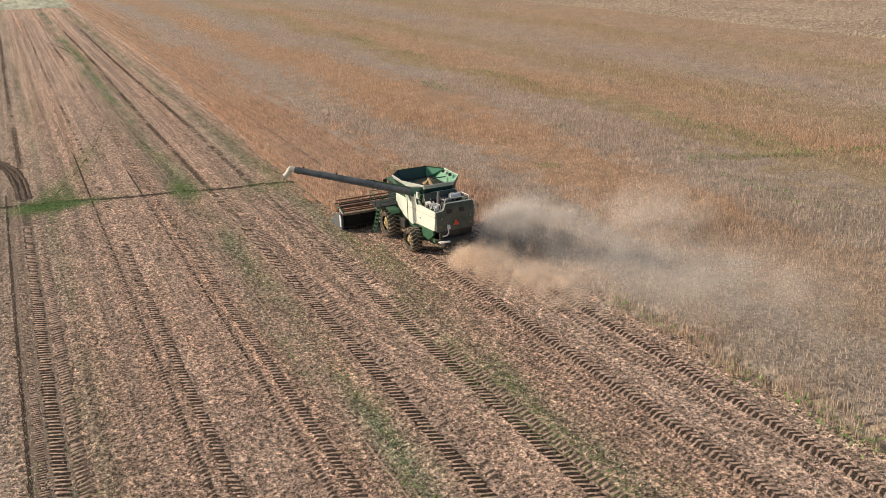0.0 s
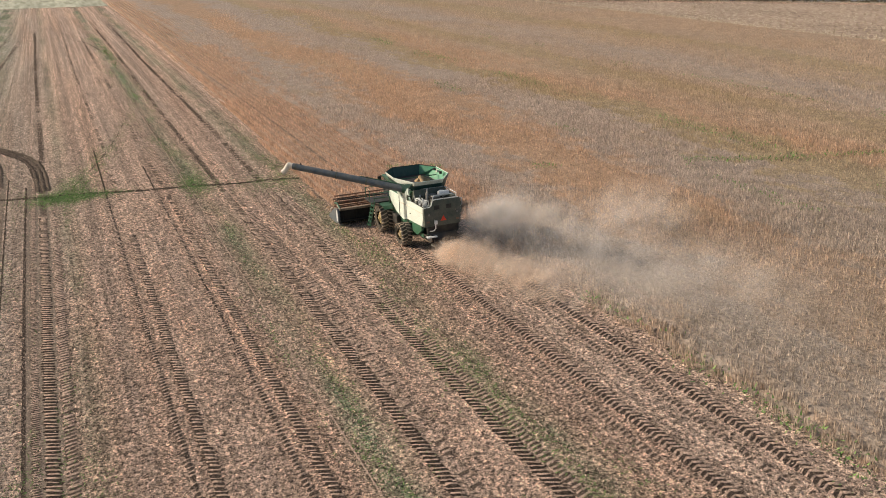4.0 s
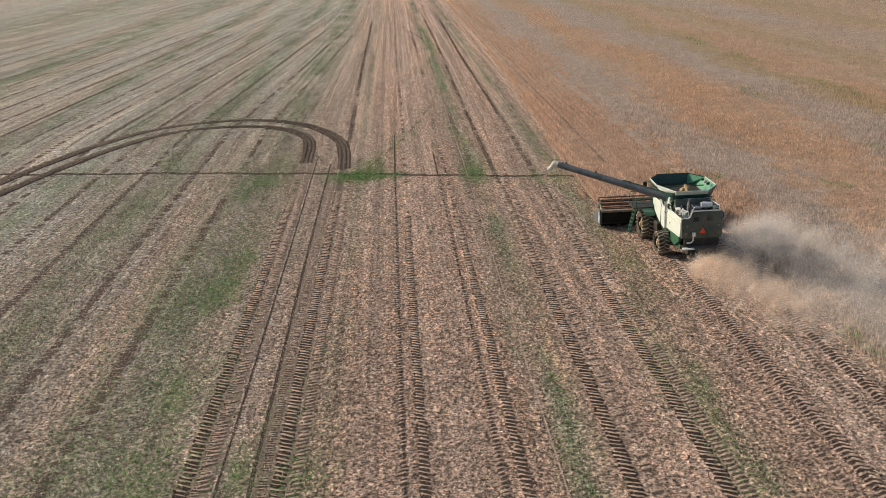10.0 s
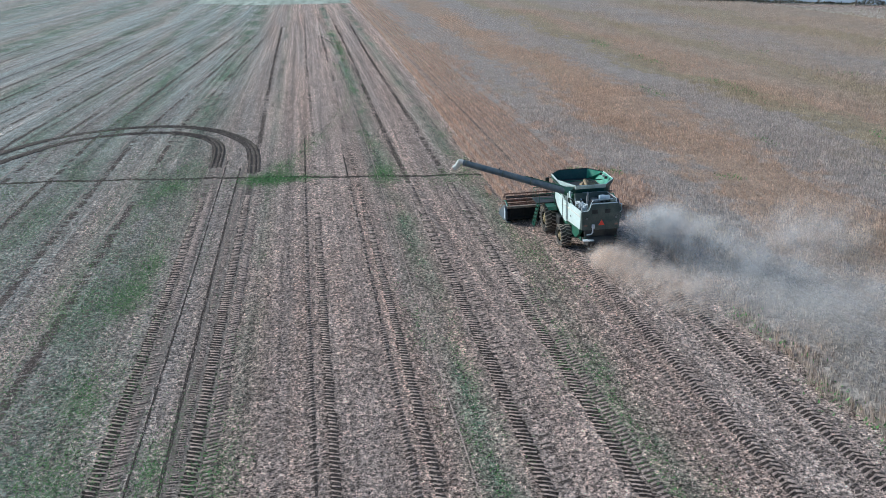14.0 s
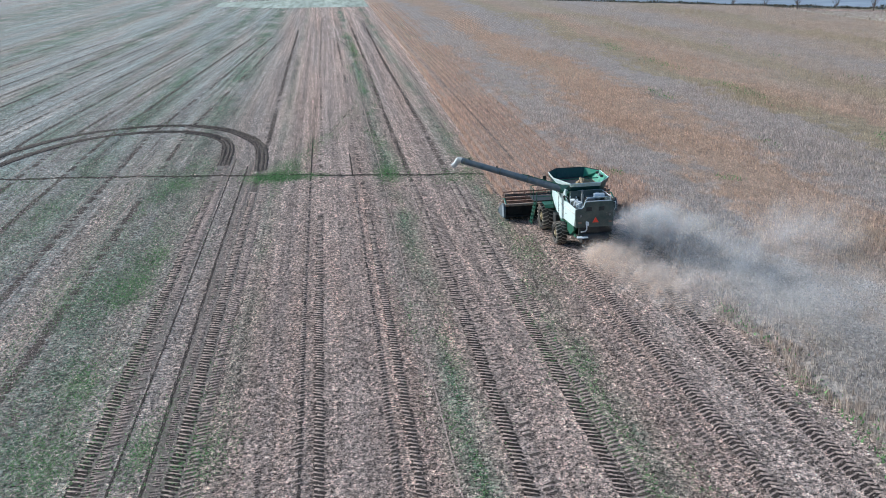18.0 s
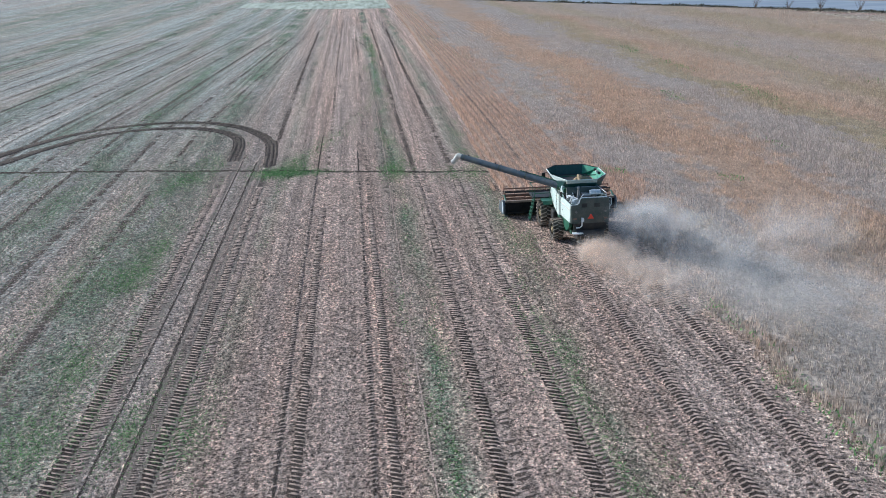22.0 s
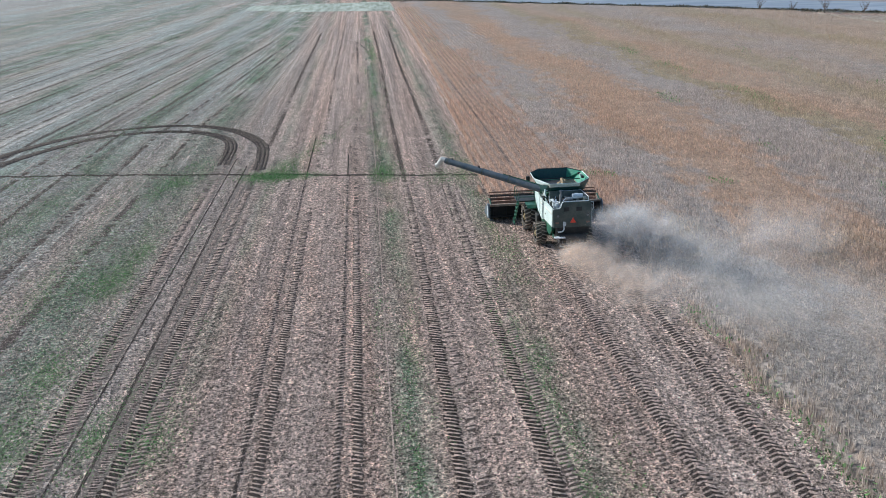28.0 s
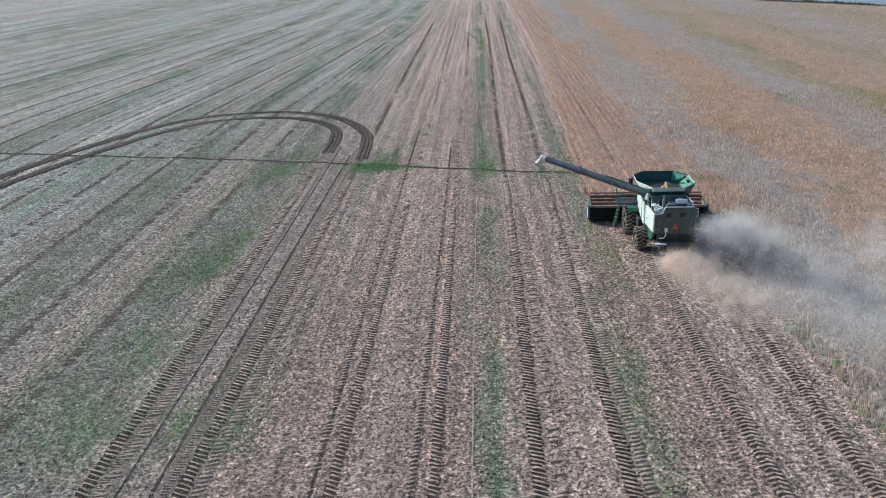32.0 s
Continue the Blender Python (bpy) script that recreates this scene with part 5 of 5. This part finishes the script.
    part("header_skid", boxm((W - 0.3, 2.6, 0.0), (W, 3.7, 0.09), 0.01), STEEL, hd)


build_combine()


# ---- dust behind the chopper ----
def build_dust():
    rng = np.random.default_rng(51)

    def cloud(n, path, spread, power):
        """Specks scattered round a bent line; path rows: s, x, y, z and spread rows: sx, sy, sz."""
        s = rng.random(n) ** power
        p = np.array(path, float)
        k = np.array(spread, float)
        c = np.column_stack([np.interp(s, p[:, 0], p[:, i]) for i in (1, 2, 3)])
        w = np.column_stack([np.interp(s, p[:, 0], k[:, i]) for i in range(3)])
        return c + rng.normal(0, 1, (n, 3)) * w
    # flakes of chaff, most of them turned between sun and camera to look brighter
    pos = cloud(36000, [(0, 0.0, -7.4, 0.6), (0.35, 0.6, -9.4, 0.6), (0.7, 1.6, -12, 0.5), (1, 2.6, -15.5, 0.4)],
                [(0.5, 0.4, 0.25), (0.9, 1.0, 0.35), (1.2, 1.5, 0.35), (1.5, 2.0, 0.3)], 1.3)
    pos = pos[(pos[:, 2] > 0.05) & (pos[:, 1] < -7.1)]
    n = len(pos)

    # leans faces towards sun and camera, which brightens flakes and wisps
    def facing(n, loose):
        f = np.array([-0.72, -0.34, 0.6]) + rng.normal(0, loose, (n, 3))
        f /= np.linalg.norm(f, axis=1, keepdims=True)
        u = np.cross(f, rng.normal(0, 1, (n, 3)))
        u /= np.linalg.norm(u, axis=1, keepdims=True)
        return u, np.cross(f, u)
    u, v = facing(n, 0.6)
    size = 0.013 * rng.uniform(0.6, 1.4, (n, 1))
    co = np.stack([pos + u * size, pos + (v * 0.87 - u * 0.5) * size, pos - (v * 0.87 + u * 0.5) * size], 1).reshape(-1, 3)
    ob = raw("chaff", co, np.arange(len(co)).reshape(-1, 3), DUST)
    tagged(ob, "flying chaff thrown out behind the combine", "chaff", kind="stuff")
    # soft wisps of dust
    base = cloud(2300, [(0, -0.2, -7.8, 0.55), (0.35, 0.2, -9.8, 0.65), (0.7, 1.3, -12.8, 0.6), (1, 2.8, -17, 0.5)],
                 [(0.45, 0.3, 0.22), (0.8, 0.9, 0.32), (1.1, 1.3, 0.32), (1.4, 1.8, 0.3)], 1.25)
    plume = cloud(1150, [(0, 1.8, -7.9, 2.1), (0.35, 3.6, -8.8, 2.7), (0.7, 6.2, -11, 2.4), (1, 10, -14.5, 1.8)],
                  [(0.4, 0.4, 0.45), (0.9, 0.8, 0.75), (1.6, 1.5, 0.8), (2.6, 2.4, 0.8)], 1.5)
    haze = cloud(1150, [(0, 4.5, -13, 1.0), (0.5, 8.5, -19, 1.3), (1, 11.5, -25, 1.4)],
                 [(2.0, 2.5, 0.5), (3.2, 3.5, 0.8), (4.0, 4.0, 0.9)], 1.0)
    puff = cloud(420, [(0, 12.5, -8.0, 1.6), (1, 15.5, -10.5, 2.0)], [(1.3, 1.2, 0.9), (1.8, 1.6, 1.0)], 1.0)
    boil = cloud(520, [(0, -0.4, -8.3, 0.7), (1, 0.7, -10.6, 1.0)], [(0.6, 0.3, 0.35), (0.8, 0.9, 0.5)], 1.0)
    veil = cloud(380, [(0, 1.5, -8.1, 2.9), (0.5, 3.0, -8.9, 3.2), (1, 5.6, -10.4, 2.7)], [(0.6, 0.4, 0.45), (0.9, 0.6, 0.5), (1.3, 1.0, 0.6)], 1.0)
    base = np.vstack([base, boil])
    groups = ((base, 0.28, 0.7, 0.055, 0.14), (plume, 0.45, 1.15, 0.032, 0.08), (haze, 0.9, 2.0, 0.011, 0.029), (puff, 0.7, 1.5, 0.018, 0.045), (veil, 0.5, 1.1, 0.03, 0.07))
    size = np.concatenate([rng.uniform(a, b, len(g)) for g, a, b, _, _ in groups])
    thick = np.concatenate([rng.uniform(a, b, len(g)) for g, _, _, a, b in groups])
    pos = np.vstack([g[0] for g in groups])
    lump = (np.sin(pos[:, 0] * 0.9 + 1.7 * np.sin(pos[:, 1] * 0.5))
            * np.sin(pos[:, 1] * 0.8 + 1.3 * np.sin(pos[:, 2] * 1.1 + pos[:, 0] * 0.6)))
    clear = (pos[:, 1] + size < -7.05) | ((pos[:, 0] - size > 1.95) & (pos[:, 1] < -5))
    in_shade = np.zeros(len(pos), bool)                        # wisps inside the machine's shadow, thinned so that the dust stays bright
    for d in np.arange(0.2, 9, 0.25):
        q = pos + np.array(SUN_DIR)[None] * d
        in_shade |= (np.abs(q[:, 0] + 0.25) < 1.4) & (q[:, 1] > -7.05) & (q[:, 1] < 0.5) & (q[:, 2] < 4.0)
        in_shade |= (np.abs(q[:, 0] + 0.25) < 1.9) & (q[:, 1] > -4.9) & (q[:, 1] < 0) & (q[:, 2] < 4.8)
    k = (rng.random(len(pos)) < (0.74 + 0.26 * lump) * np.where(in_shade, 0.42, 1.0)) & clear
    low = (np.arange(len(pos)) < len(base))[k]
    pos, size, thick = pos[k], size[k], thick[k]
    pos[:, 2] = np.maximum(pos[:, 2], size * 0.75)
    for which, material, name, label in ((low, LOW_DUST, "dust_bank", "dense tan dust rolling along the ground behind the chopper"),
                                         (~low, WISP, "dust_cloud", "pale grey dust drifting behind the combine")):
        at, r, th = pos[which], size[which], thick[which]
        n = len(at)
        u, v = facing(n, 0.55)
        ring = [at]
        for i in range(8):
            a = 2 * np.pi * i / 8
            ring.append(at + (u * math.cos(a) + v * math.sin(a)) * (r * rng.uniform(0.75, 1.25, n))[:, None])
        co = np.stack(ring, 1).reshape(-1, 3)
        f = np.array([(0, 1 + i, 1 + (i + 1) % 8) for i in range(8)])
        faces = (f[None] + 9 * np.arange(n)[:, None, None]).reshape(-1, 3)
        ob = raw(name, co, faces, material)
        w = np.zeros((n, 9), np.float32)
        w[:, 0] = th
        ob.data.attributes.new("thick", "FLOAT", "POINT").data.foreach_set("value", w.ravel())
        tagged(ob, label, "dust cloud", kind="stuff")


scene.cycles.transparent_max_bounces = 128
build_dust()
